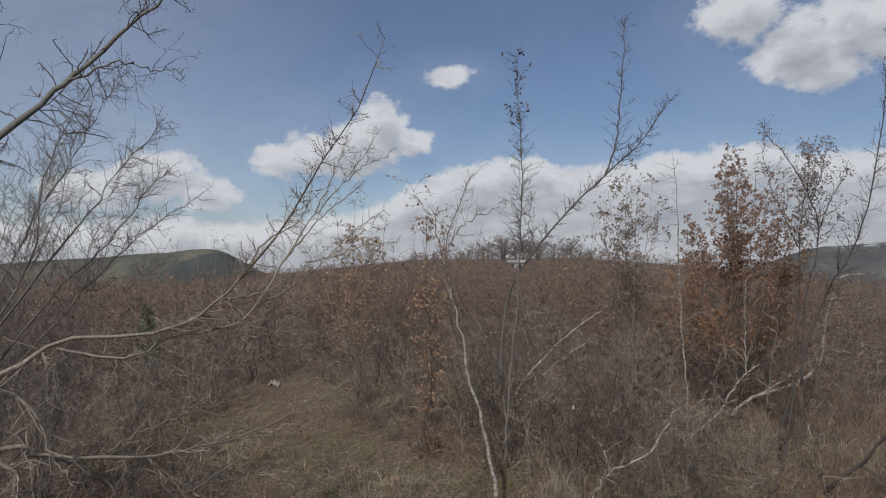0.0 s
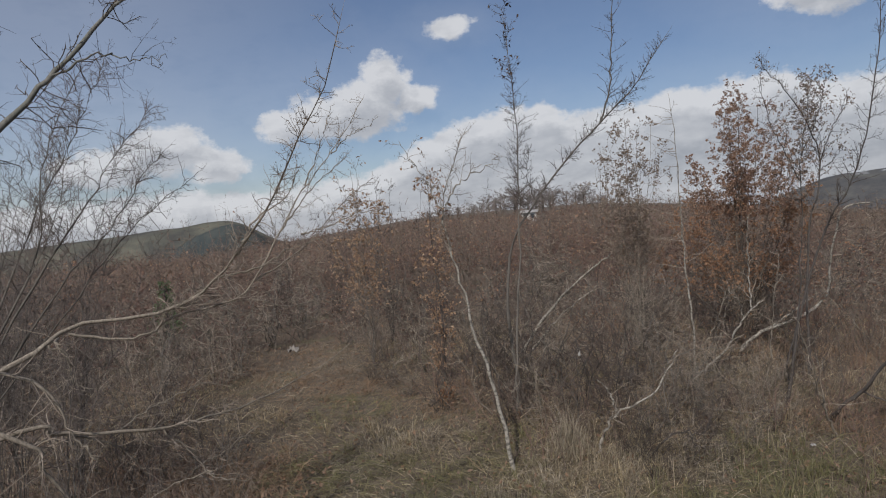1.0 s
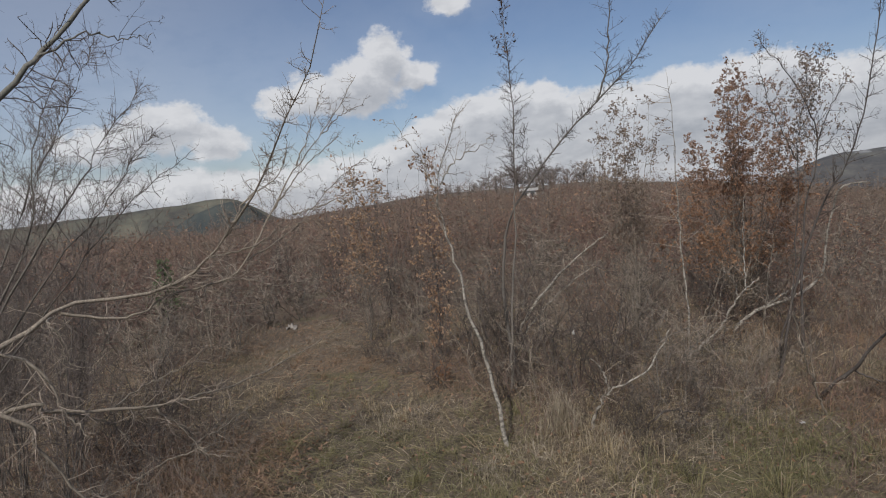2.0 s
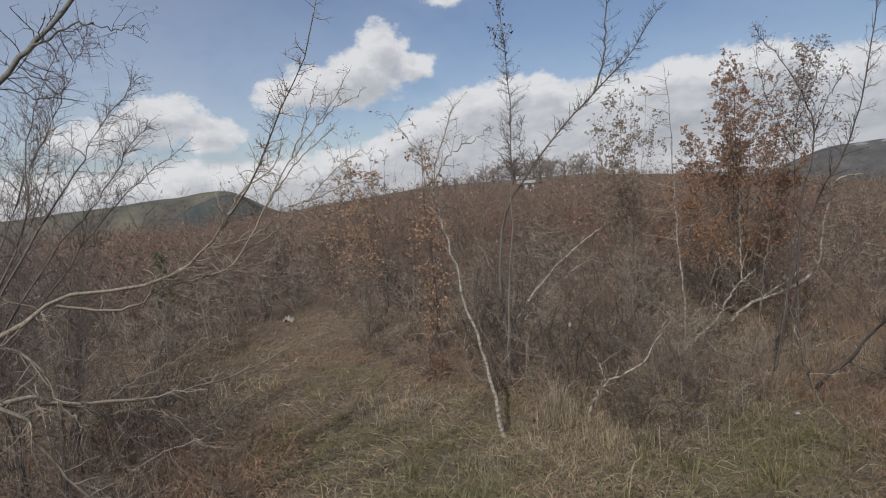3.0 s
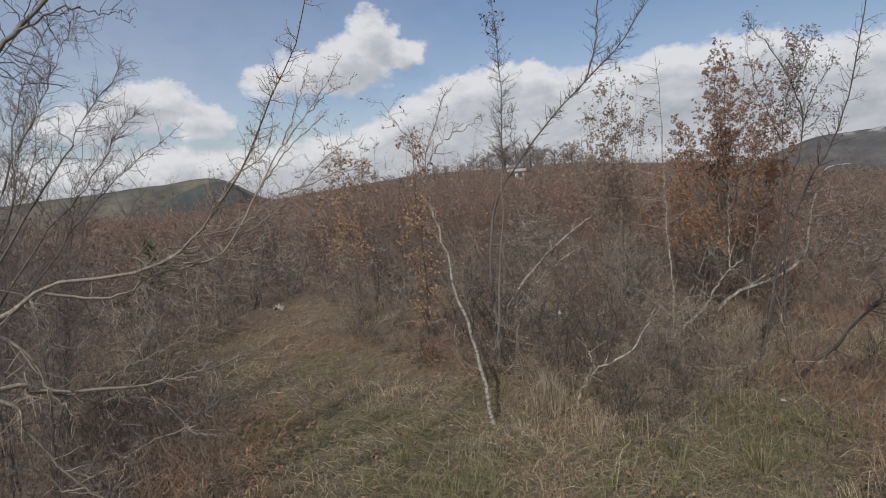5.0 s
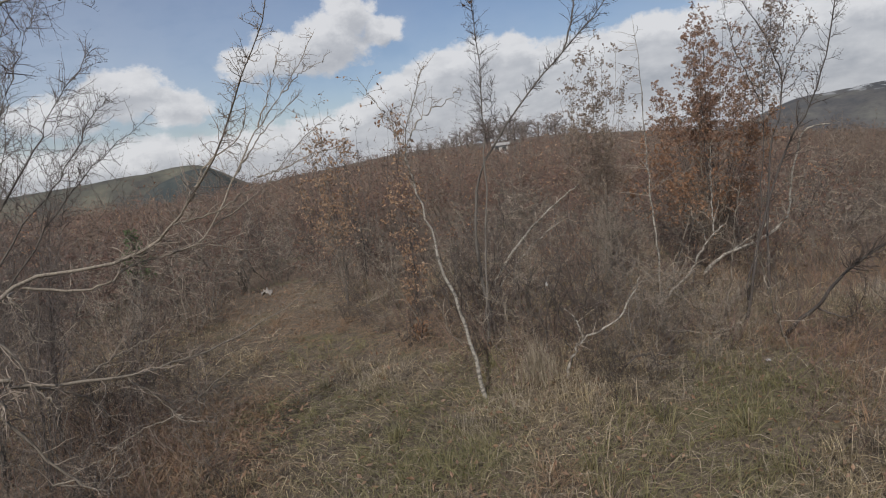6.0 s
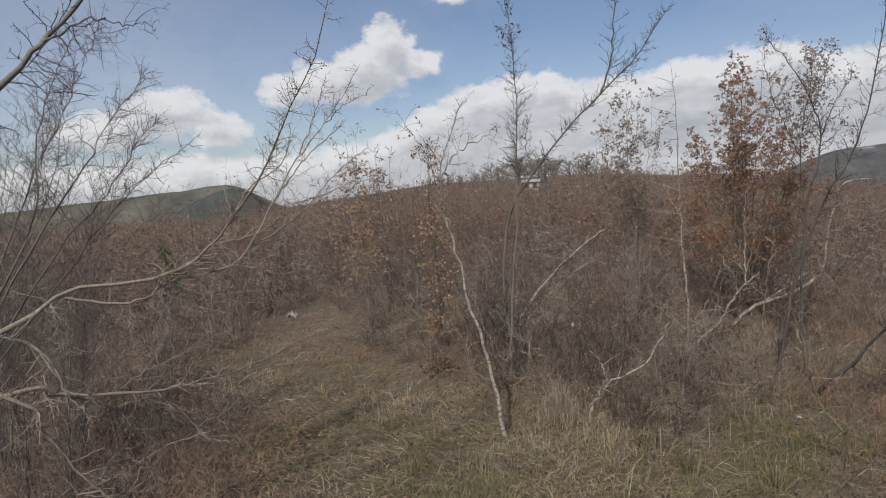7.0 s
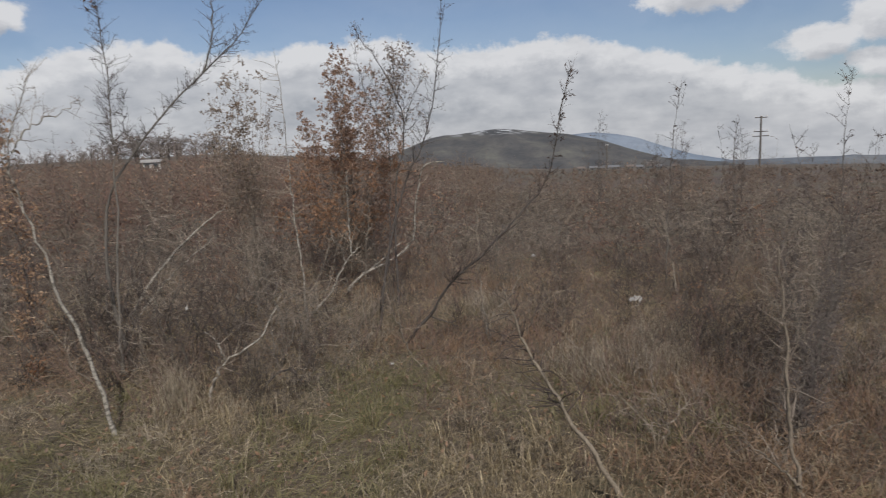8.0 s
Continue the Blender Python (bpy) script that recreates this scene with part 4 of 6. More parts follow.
    sapling("forked_sapling", "pale crooked sapling with a thin upright arm", [
        ([(3.33, 9.4, 0.0), (3.48, 9.32, 0.18), (3.75, 9.24, 0.44), (3.89, 9.16, 0.74), (4.03, 9.08, 1.0), (4.24, 9.0, 1.2)], 1.0, 0.3),
        ([(4.1, 9.06, 1.08), (4.11, 9.1, 1.61), (4.12, 9.1, 2.0), (4.14, 9.1, 2.42)], 0.4, 0.12),
        ([(4.0, 9.1, 0.95), (3.9, 9.0, 1.2), (3.75, 9.0, 1.4)], 0.3, 0.1),
    ], 0.03, R(49), M_MOTTLED, M_TWIG_PALE, side=9, second=3, third=1, side_len=0.3, up=0.2, cap=0.004)
    sapling("forked_sapling", "pale leaning sapling turning upright in a bare bent arm", [
        ([(4.7, 10.9, 0.0), (4.88, 10.8, 0.25), (5.09, 10.71, 0.4), (5.77, 10.62, 0.65), (6.03, 10.54, 0.95), (6.06, 10.45, 1.31), (6.06, 10.36, 1.79), (6.15, 10.28, 2.24), (6.24, 10.19, 2.39), (6.63, 10.1, 2.42)], 1.0, 0.3),
        ([(5.0, 10.75, 0.35), (5.15, 10.75, 0.41), (5.48, 10.62, 0.67), (5.8, 10.5, 0.95)], 0.8, 0.3),
    ], 0.034, R(50), M_MOTTLED, M_TWIG_PALE, side=6, second=3, third=1, side_len=0.32, up=0.2, cap=0.004)
    sapling("crooked_sapling", "pale crooked dead stem rising from the grass", [
        ([(1.33, 6.93, 0.0), (1.45, 6.91, 0.3), (1.58, 6.88, 0.47), (1.95, 6.8, 0.68), (2.24, 6.72, 1.18)], 1.0, 0.3),
        ([(1.56, 6.88, 0.45), (1.51, 6.89, 0.64), (1.46, 6.89, 0.76), (1.36, 6.88, 0.86)], 0.5, 0.2),
    ], 0.024, R(51), M_MOTTLED, M_TWIG_PALE, side=6, second=3, side_len=0.3, up=0.15)
    sapling("fallen_branch", "bleached curved branch lying low in the brush", [
        ([(2.56, 7.42, -0.02), (2.61, 7.4, 0.39), (2.66, 7.4, 0.29), (2.98, 7.4, 0.2), (3.39, 7.4, 0.17), (3.63, 7.4, 0.26)], 1.0, 0.3),
        ([(3.63, 7.4, 0.25), (3.32, 7.35, 0.1), (3.05, 7.3, 0.06)], 0.7, 0.3),
    ], 0.016, R(56), M_PALE, M_TWIG_PALE, side=9, second=3, side_len=0.25, up=0.1, category="branch")
    sapling("fallen_branch", "pale arching branch caught in the brush", [
        ([(2.3, 7.4, -0.02), (2.25, 7.4, 0.5), (2.3, 7.4, 0.82), (2.5, 7.4, 0.93), (2.7, 7.4, 0.98), (3.14, 7.4, 0.95), (3.51, 7.4, 1.0)], 1.0, 0.25),
    ], 0.008, R(57), M_GREY, M_TWIG, side=9, second=3, side_len=0.3, up=0.1, category="branch")
    sapling("fallen_branch", "dark crooked branch lying in the grass", [
        ([(1.85, 6.75, -0.02), (2.0, 6.6, 0.25), (2.2, 6.6, 0.3), (2.35, 6.55, 0.28), (2.5, 6.6, 0.45)], 1.0, 0.25),
        ([(2.2, 6.6, 0.3), (2.3, 6.6, 0.15), (2.45, 6.6, 0.08)], 0.7, 0.25),
    ], 0.014, R(58), M_DARK, M_TWIG, side=12, second=3, side_len=0.3, up=0.15, category="branch")
    sapling("low_dark_sapling", "dark low crooked sapling leaning out of the brush", [
        ([(4.22, 7.45, 0.0), (4.2, 7.3, 0.12), (4.25, 7.18, 0.29), (4.37, 7.07, 0.4), (4.4, 6.95, 0.59), (4.45, 6.83, 0.77), (4.5, 6.72, 0.9), (4.65, 6.6, 1.09), (5.0, 6.48, 1.36), (5.4, 6.33, 1.78), (5.74, 6.1, 2.28), (5.85, 6.0, 3.1), (6.0, 5.8, 3.85)], 1.0, 0.22),
        ([(4.37, 7.07, 0.42), (4.6, 7.0, 0.3), (4.75, 6.95, 0.36), (4.85, 6.9, 0.7)], 0.35, 0.12),
    ], 0.03, R(52), M_DARK, M_TWIG_DARK, side=20, second=6, third=2, side_len=0.38, up=0.15, side_span=(0.5, 0.98), limb_span=(0.4, 0.98), leaf=M_LEAF_DARK, leaf_size=0.05, leaf_cut=lambda p, g: (g.random(len(p)) < 0.14) & (p[:, 2] > 2.4))
    # stems by the grass further along
    sapling("meadow_sapling", "leaning thorny sapling with a bare grey stem", [
        ([(3.51, 2.70, 0.0), (3.29, 2.83, 0.48), (3.12, 2.98, 0.87), (2.91, 3.16, 1.35), (2.83, 3.22, 1.75)], 1.0, 0.25),
    ], 0.026, R(53), M_BROWN, M_TWIG_DARK, side=18, second=4, third=2, side_len=0.45, up=0.05, angle=(50, 88), side_span=(0.45, 1.0), wobble=0.008, cap=0.0045, least=0.0015)
    sapling("meadow_sapling", "upright grey sapling with a crooked side arm", [
        ([(4.50, 1.93, 0.0), (4.47, 2.05, 0.58), (4.44, 2.10, 1.25), (4.41, 2.16, 1.98)], 1.0, 0.25),
        ([(4.49, 1.97, 0.2), (4.30, 2.09, 0.42), (4.10, 2.19, 0.6)], 0.6, 0.2),
    ], 0.022, R(54), M_BROWN, M_TWIG, side=15, second=4, third=2, side_len=0.36, up=0.15, side_span=(0.3, 1.0), wobble=0.009, cap=0.004, least=0.0015)
    sapling("thorn_bush", "pale dead thorn bush with bleached branches", [
        ([(6.79, 3.19, 0.0), (6.79, 3.20, 0.83), (6.78, 3.22, 1.5), (6.75, 3.27, 1.9)], 1.0, 0.2),
        ([(6.82, 3.20, 0.0), (7.03, 3.10, 0.9), (6.93, 3.00, 1.8)], 0.7, 0.15),
        ([(6.77, 3.19, 0.0), (6.42, 3.34, 0.8), (6.32, 3.53, 1.6)], 0.7, 0.15),
            ([(6.79, 3.20, 0.3), (6.67, 3.34, 1.0), (6.54, 3.24, 1.5), (6.62, 3.29, 2.0)], 0.5, 0.12),
        ([(6.82, 3.20, 0.5), (6.92, 3.25, 1.2), (6.84, 3.20, 1.7), (6.93, 3.15, 2.05)], 0.5, 0.12),
    ], 0.014, R(55), M_PALE, M_TWIG_PALE, side=26, second=4, third=2, side_len=0.34, up=0.05, angle=(45, 90), wig=0.4, side_span=(0.3, 1.0), category="shrub", wobble=0.035, cap=0.004, least=0.0016)
    for k, (x, y, h, t) in enumerate([(-5.2, 19.0, 3.6, 0.1), (-1.2, 18.0, 4.0, 0.4), (-8.5, 20.0, 3.9, 0.1), (-2.8, 22.0, 3.9, 0.2), (1.2, 24.0, 4.2, 0.2), (3.1, 26.0, 3.9, -0.3), (6.2, 27.0, 4.3, 0.2), (8.8, 22.0, 3.4, 0.3), (0.3, 30.0, 4.2, 0.0), (4.6, 31.0, 4.6, 0.3), (9.5, 33.0, 4.4, 0.1), (-4.6, 26.0, 3.9, 0.2), (21.0, 13.5, 3.4, 0.2), (-1.6, 13.9, 3.7, -0.1), (-0.6, 14.6, 3.6, 0.1), (-10.6, 29.0, 4.5, 0.2), (-9.9, 29.6, 4.2, -0.1), (-13.6, 28.5, 4.1, 0.3)]):
        oak("bare_thorn_tree", "small bare crooked tree standing above the scrub", x, y, h, 0.7, 60 + k, M_LEAF_DARK, side=8, per=1, size=0.06, n=3, r0=0.015, tilt=t, twig=M_TWIG_DARK, second=3, cap=0.0045, bends=2,
            cut=lambda p, g: g.random(len(p)) < 0.03, group="bare trees above the scrub")
    for k, (x, y, h, t, w) in enumerate([(9.5, 7.3, 3.8, 0.4, 0.3), (10.0, 4.55, 3.7, 0.1, 0.8), (13.5, 8.7, 3.2, 0.1, 0.6), (17.8, 17.3, 4.4, 0.2, 0.8), (26.0, 20.0, 4.2, 0.2, 0.6), (30.7, 25.5, 4.0, 0.2, 0.7), (-1.75, 16.9, 3.9, 0.1, 0.9), (-3.6, 18.2, 3.6, -0.1, 0.7), (-6.0, 21.0, 3.9, 0.1, 0.9)]):
        oak("bare_thorn_tree", "small dark bare tree with a crooked twiggy crown", x, y, h, w, 90 + k, M_LEAF_DARK, side=7, per=1, size=0.055, n=3 if w > 0.5 else 1, r0=0.017, tilt=t, mat=M_DUSK, twig=M_TWIG_DARK, second=5, third=2, length=0.5, cap=0.005, fine=0.003, rise=(0.7, 0.98), bends=2,
            cut=lambda p, g: g.random(len(p)) < 0.06, group="bare trees above the scrub")
    for k, (x, y, h, lean) in enumerate([(5.4, 2.55, 1.6, 0.05), (6.1, 2.85, 1.9, -0.05), (6.9, 3.25, 2.1, 0.1), (7.9, 3.6, 2.4, 0.05), (8.6, 4.4, 2.5, 0.1)]):
        rng = R(320 + k)
        stems = []
        for j in range(6):
            a, w, hh = rng.uniform(0, 6.28), rng.uniform(0.15, 0.5), h * rng.uniform(0.6, 1.0)
            stems.append(([(x, y, -0.02), (x + 0.4 * w * math.cos(a), y + 0.4 * w * math.sin(a), hh * 0.4), (x + w * math.cos(a) + lean, y + w * math.sin(a), hh)], 1.0 if j == 0 else 0.75, 0.12))
        sapling("upright_shrub", "dense bare shrub of upright grey shoots", stems, 0.011, rng, M_GREY, M_TWIG_COOL, side=16, second=4, third=1, side_len=0.36, up=0.15, angle=(35, 75), wig=0.32, side_span=(0.15, 0.98), wobble=0.02, group="bare shrubs on the open side", least=0.0018, category="shrub", cap=0.0032)
    rng = random.Random(44)
    for k in range(13):
        b, r = radians(rng.uniform(49, 65)), rng.uniform(4.3, 6.6)
        x, y, L, w, t = r * math.sin(b), r * math.cos(b), rng.uniform(0.7, 1.5), rng.uniform(0, 6.283), rng.uniform(0.5, 1.2)
        way = [(x, y, -0.02)] + [(x + math.cos(w) * math.sin(t) * L * f + rng.uniform(-0.05, 0.05), y + math.sin(w) * math.sin(t) * L * f, math.cos(t) * L * f + rng.uniform(-0.03, 0.03)) for f in (0.3, 0.6, 1.0)]
        sapling("dead_sapling", "bleached crooked dead branch standing in the weeds", [(way, 1.0, 0.2)], rng.uniform(0.006, 0.01), R(360 + k), M_PALE, M_TWIG_PALE, side=12, second=3, third=1, side_len=0.3, up=0.08, angle=(40, 85), wig=0.35, side_span=(0.15, 1.0), wobble=0.012,
                category="dead stem", group="dead stems in the weeds", least=0.0016, cap=0.004)
    rng = random.Random(31)
    made = 0
    while made < 34:
        b, r = radians(rng.uniform(-30, 62)), rng.uniform(7.2, 13.0)
        x, y = r * math.sin(b), r * math.cos(b)
        if in_clearing(x, y) > 0.1:
            continue
        made += 1
        z, L, w, t = float(height(x, y)), rng.uniform(1.1, 2.3), rng.uniform(0, 6.283), rng.uniform(0.35, 1.1)
        way = [(x, y, z)] + [(x + math.cos(w) * math.sin(t) * L * f + rng.uniform(-0.07, 0.07), y + math.sin(w) * math.sin(t) * L * f * 0.6, z + math.cos(t) * L * f + rng.uniform(-0.05, 0.05)) for f in (0.3, 0.6, 1.0)]
        sapling("dead_sapling", "thin bleached dead stem leaning in the thicket", [(way, 1.0, 0.25)], rng.uniform(0.009, 0.017), R(300 + made), M_PALE, M_TWIG_PALE, side=7, second=3, third=1, side_len=0.4, up=0.1, angle=(40, 85), wig=0.32, side_span=(0.2, 1.0),
                category="dead stem", group="dead stems in the thicket", least=0.0026)
    sapling("small_pine", "small dark green pine among the bare scrub", [([(-6.83, 14.4, 0.0), (-6.83, 14.42, 0.9), (-6.82, 14.45, 1.7)], 1.0, 0.2)], 0.03, R(70), M_DARK, M_TWIG_DARK, side=22, second=10, side_len=0.5, up=0.1,
            side_span=(0.15, 1.0), leaf=M_NEEDLE, leaf_size=0.06, leaf_per=2, least=0.003)


build_trees()


# ---------------------------------------------------------------- scrub
def brush_ways(h, spread, rng, stems, side, second, third, least, K=7):
    """The shoots of one shrub: its stems, side shoots and two orders of fine twigs, each (ways, radii)."""
    a = rng.uniform(0, 6.283, stems)
    s = spread * rng.uniform(0.25, 1.0, stems)
    hh = h * (1 - 0.42 * (s / spread) ** 1.5) * rng.uniform(0.72, 1.05, stems)
    P0 = np.empty((stems, K, 3))
    for k, f in enumerate(np.linspace(0, 1, K)):
        P0[:, k, 0] = np.cos(a) * (0.1 + s * f**1.25)
        P0[:, k, 1] = np.sin(a) * (0.1 + s * f**1.25)
        P0[:, k, 2] = hh * f - (0.05 if k == 0 else 0)
    P0[:, 1:] += rng.normal(0, 0.05 + 0.02 * spread, (stems, K - 1, 3))
    R0 = rng.uniform(0.005, 0.011, stems)[:, None] * np.linspace(1, 0.3, K)[None]
    P1, R1 = grow(P0, R0, side, rng, (0.1, 0.98), (45, 95), 0.42, K=3 if K > 3 else 2, up=0.06, wig=0.4, thick=0.6, least=least * 1.3)
    P2, R2 = grow(P1, R1, second, rng, (0.1, 1.0), (35, 95), 0.55, K=2, up=0.03, wig=0.34, thick=0.6, least=least)
    P3, R3 = grow(P2, R2, third, rng, (0.1, 1.0), (35, 90), 0.7, K=2, up=0.02, wig=0.25, thick=0.7, least=least * 0.8)
    return [(P0, R0), (P1, R1), (P2, R2), (P3, R3)]


def make_shrub(name, label, h, spread, seed, stems=9, side=7, second=4, third=2, leaf=None, leaf_keep=0.5, twig=M_TWIG, stem_mat=M_GREY, group="scrub", leaf_size=0.052, least=0.0032):
    rng = np.random.default_rng(seed)
    root = new(name)
    tagged(root, label, "shrub", group)
    (P0, R0), *fine = brush_ways(h, spread, rng, stems, side, second, third, least)
    for k in range(stems):
        part("stem", shoots_mesh("stem", [(P0[k:k + 1], R0[k:k + 1], 3)], stem_mat), root)
    tagged(part("twigs", shoots_mesh("twigs", [(P, R, 3) for P, R in fine], twig), root), kind="stuff")
    if leaf:
        at, way = strew(fine[-1][0], 1, rng, (0.2, 1.0))
        keep = rng.random(len(at)) < leaf_keep
        tagged(part("leaves", leaves_mesh("leaves", at[keep], way[keep], leaf_size, leaf, rng), root), kind="stuff")
    return root


def joined_brush(name, label, places, seed, twig, leaf=None, leaf_keep=0.2):
    """Shrubs further off that run into one another. places: x, y, width, height."""
    rng = np.random.default_rng(seed)
    kinds = [brush_ways(2.2, 1.15, rng, 8, 5, 4, 1, 0.0082, K=3) for k in range(4)]
    sets = [[] for k in range(4)]
    for k, (x, y, s, sz) in enumerate(places):
        a = rng.uniform(0, 6.283)
        c, d = math.cos(a), math.sin(a)
        turn = np.array([[c * s, -d * s, 0], [d * s, c * s, 0], [0, 0, sz]])
        for level, (P, R) in zip(sets, kinds[k % 4]):
            level.append((P @ turn.T + np.array([x, y, float(height(x, y))]), R))
    sets = [(np.concatenate([p for p, r in level]), np.concatenate([r for p, r in level])) for level in sets]
    tagged(new(name, shoots_mesh(name, [(P, R, 3) for P, R in sets], twig)), label, "scrub", kind="stuff")
    if leaf:
        at, way = strew(sets[-1][0], 1, rng, (0.2, 1.0))
        keep = rng.random(len(at)) < leaf_keep
        tagged(new("thicket_leaves", leaves_mesh("thicket_leaves", at[keep], way[keep], 0.075, leaf, rng)), "brown dead leaves in the thicket", "leaves", kind="stuff")


def build_scrub():
    bare = "bare grey-brown thorn shrub with tangled fine twigs"
    near = [
        make_shrub("bare_shrub", bare, 2.1, 0.95, 101, 9, 7, 4, 2),
        make_shrub("bare_shrub", bare, 2.3, 0.85, 102, 8, 7, 4, 2, twig=M_TWIG_DARK, stem_mat=M_DARK),
        make_shrub("bare_shrub", bare, 1.9, 1.05, 103, 9, 7, 4, 2, twig=M_TWIG_MAUVE),
        make_shrub("bare_shrub", "bare pale grey thorn shrub with tangled fine twigs", 2.0, 0.95, 104, 8, 7, 4, 2, twig=M_TWIG_PALE, stem_mat=M_PALE),
    ]
    oaks = [
        make_shrub("oak_scrub", "low oak scrub holding russet-brown dead leaves", 2.2, 0.85, 111, 8, 7, 4, 2, M_LEAF_BROWN, 0.4, M_TWIG_RED, M_DARK),
        make_shrub("oak_scrub", "low oak scrub holding rust-coloured dead leaves", 2.1, 0.95, 112, 8, 7, 4, 2, M_LEAF_ORANGE, 0.28, M_TWIG_RED, M_DARK),
        make_shrub("oak_scrub", "low oak scrub with a few brown dead leaves", 2.3, 0.8, 113, 8, 7, 4, 2, M_LEAF_BROWN, 0.18, M_TWIG, M_GREY),
    ]
    thin = [
        make_shrub("bare_shrub", "bare grey-brown shrub in the thicket", 2.2, 1.15, 121, 8, 5, 4, 3, twig=M_TWIG_MAUVE, least=0.0055),
        make_shrub("bare_shrub", "bare russet-twigged shrub in the thicket", 2.2, 1.2, 122, 8, 5, 4, 3, twig=M_TWIG_RED, least=0.0055),
        make_shrub("bare_shrub", "bare grey shrub in the thicket", 2.1, 1.2, 125, 8, 5, 4, 3, twig=M_TWIG, least=0.0055),
        make_shrub("oak_scrub", "oak scrub with russet leaves in the thicket", 2.2, 1.15, 123, 7, 5, 4, 3, M_LEAF_BROWN, 0.34, M_TWIG_RED, M_DARK, leaf_size=0.062, least=0.0055),
        make_shrub("oak_scrub", "oak scrub with rust leaves in the thicket", 2.2, 1.15, 124, 7, 5, 4, 3, M_LEAF_ORANGE, 0.25, M_TWIG_RED, M_DARK, leaf_size=0.062, least=0.0055),
    ]
    rng = random.Random(5)
    used = set()

    def put(src, x, y, s, sz):
        m = pose(x, y, float(height(x, y)), rng.uniform(-5, 5), rng.uniform(-5, 5), rng.uniform(0, 360))
        if src not in used:
            used.add(src)
            src.matrix_basis = m @ Matrix.Diagonal((s, s, sz, 1))
            return
        ob = copy_thing(src, m)
        ob.scale = (s, s, sz)

    done = []
    # low brush in the middle, by the crooked stem
    for x, y, s in [(1.7, 7.7, 0.82), (2.3, 7.5, 0.72), (2.7, 8.1, 0.85), (1.3, 8.2, 1.0), (2.1, 8.6, 1.0), (3.1, 7.6, 0.65), (0.85, 7.7, 0.8), (0.4, 8.0, 0.6), (0.5, 9.0, 0.95), (-1.7, 11.1, 0.5), (-2.15, 11.4, 0.42), (-1.3, 10.6, 0.5), (-1.0, 9.9, 0.45), (-0.5, 8.9, 0.65), (3.6, 8.3, 0.65), (1.9, 7.0, 0.5), (3.0, 8.9, 0.9), (1.2, 9.4, 1.05), (2.4, 9.5, 1.05), (0.2, 9.9, 0.95), (1.7, 10.2, 1.1), (0.9, 10.6, 1.05), (2.6, 7.0, 0.42), (2.15, 6.45, 0.42), (2.5, 6.35, 0.33), (1.85, 6.6, 0.42), (2.0, 6.2, 0.34), (1.7, 6.75, 0.4), (2.9, 6.7, 0.36), (1.75, 6.2, 0.3), (2.3, 6.05, 0.34), (2.0, 5.7, 0.22), (1.4, 5.9, 0.2), (3.3, 7.9, 0.34), (3.55, 7.5, 0.34), (3.95, 8.0, 0.4), (3.2, 8.35, 0.42), (4.15, 8.7, 0.42), (3.9, 9.6, 0.8), (4.6, 9.2, 0.5), (2.75, 7.45, 0.5), (5.3, 9.6, 0.6), (3.4, 7.1, 0.3)]:
        put(near[rng.choice((0, 1, 1, 3))], x, y, s * 1.05, s * 0.95)
        done.append((x, y, 0.45))
    # brush under the limbs of the verge tree
    for x, y, s in [(-2.9, 4.9, 0.55), (-3.3, 4.95, 0.6), (-2.4, 4.2, 0.36), (-3.0, 4.4, 0.5), (-2.0, 4.9, 0.28), (-2.3, 5.4, 0.36), (-2.6, 6.2, 0.42), (-3.0, 6.9, 0.5), (-1.95, 4.3, 0.28), (-2.6, 4.7, 0.4), (-3.2, 5.5, 0.5), (-3.3, 7.6, 0.55), (-3.7, 5.7, 0.45), (-4.1, 6.6, 0.6), (-4.2, 7.7, 0.7), (-4.7, 7.4, 0.8), (-4.4, 8.8, 0.8), (-5.2, 6.6, 0.8), (-4.9, 9.3, 0.85), (-5.8, 8.2, 0.9), (-3.55, 4.45, 0.5), (-3.85, 5.0, 0.6), (-3.55, 6.3, 0.55), (-4.45, 5.9, 0.65), (-3.8, 5.35, 0.5), (-3.2, 4.1, 0.42), (-3.75, 6.9, 0.6)]:
        put(near[rng.choice((2, 1, 0))], x, y, s * 1.2, s)
        done.append((x, y, 0.5))
    for x, y, s in [(5.9, 4.15, 0.34), (6.2, 3.9, 0.4), (6.3, 4.4, 0.5), (6.7, 3.8, 0.55), (6.6, 4.8, 0.5), (6.9, 4.3, 0.6), (7.3, 4.0, 0.6), (7.2, 4.8, 0.6), (6.0, 4.7, 0.36), (6.5, 4.15, 0.5), (7.0, 3.6, 0.5)]:
        put(near[1], x, y, s * 1.2, s * 0.9)
        done.append((x, y, 0.45))
    # the thicket in rough rings, closing up with distance
    beyond = [[] for k in range(5)]
    r = 6.4
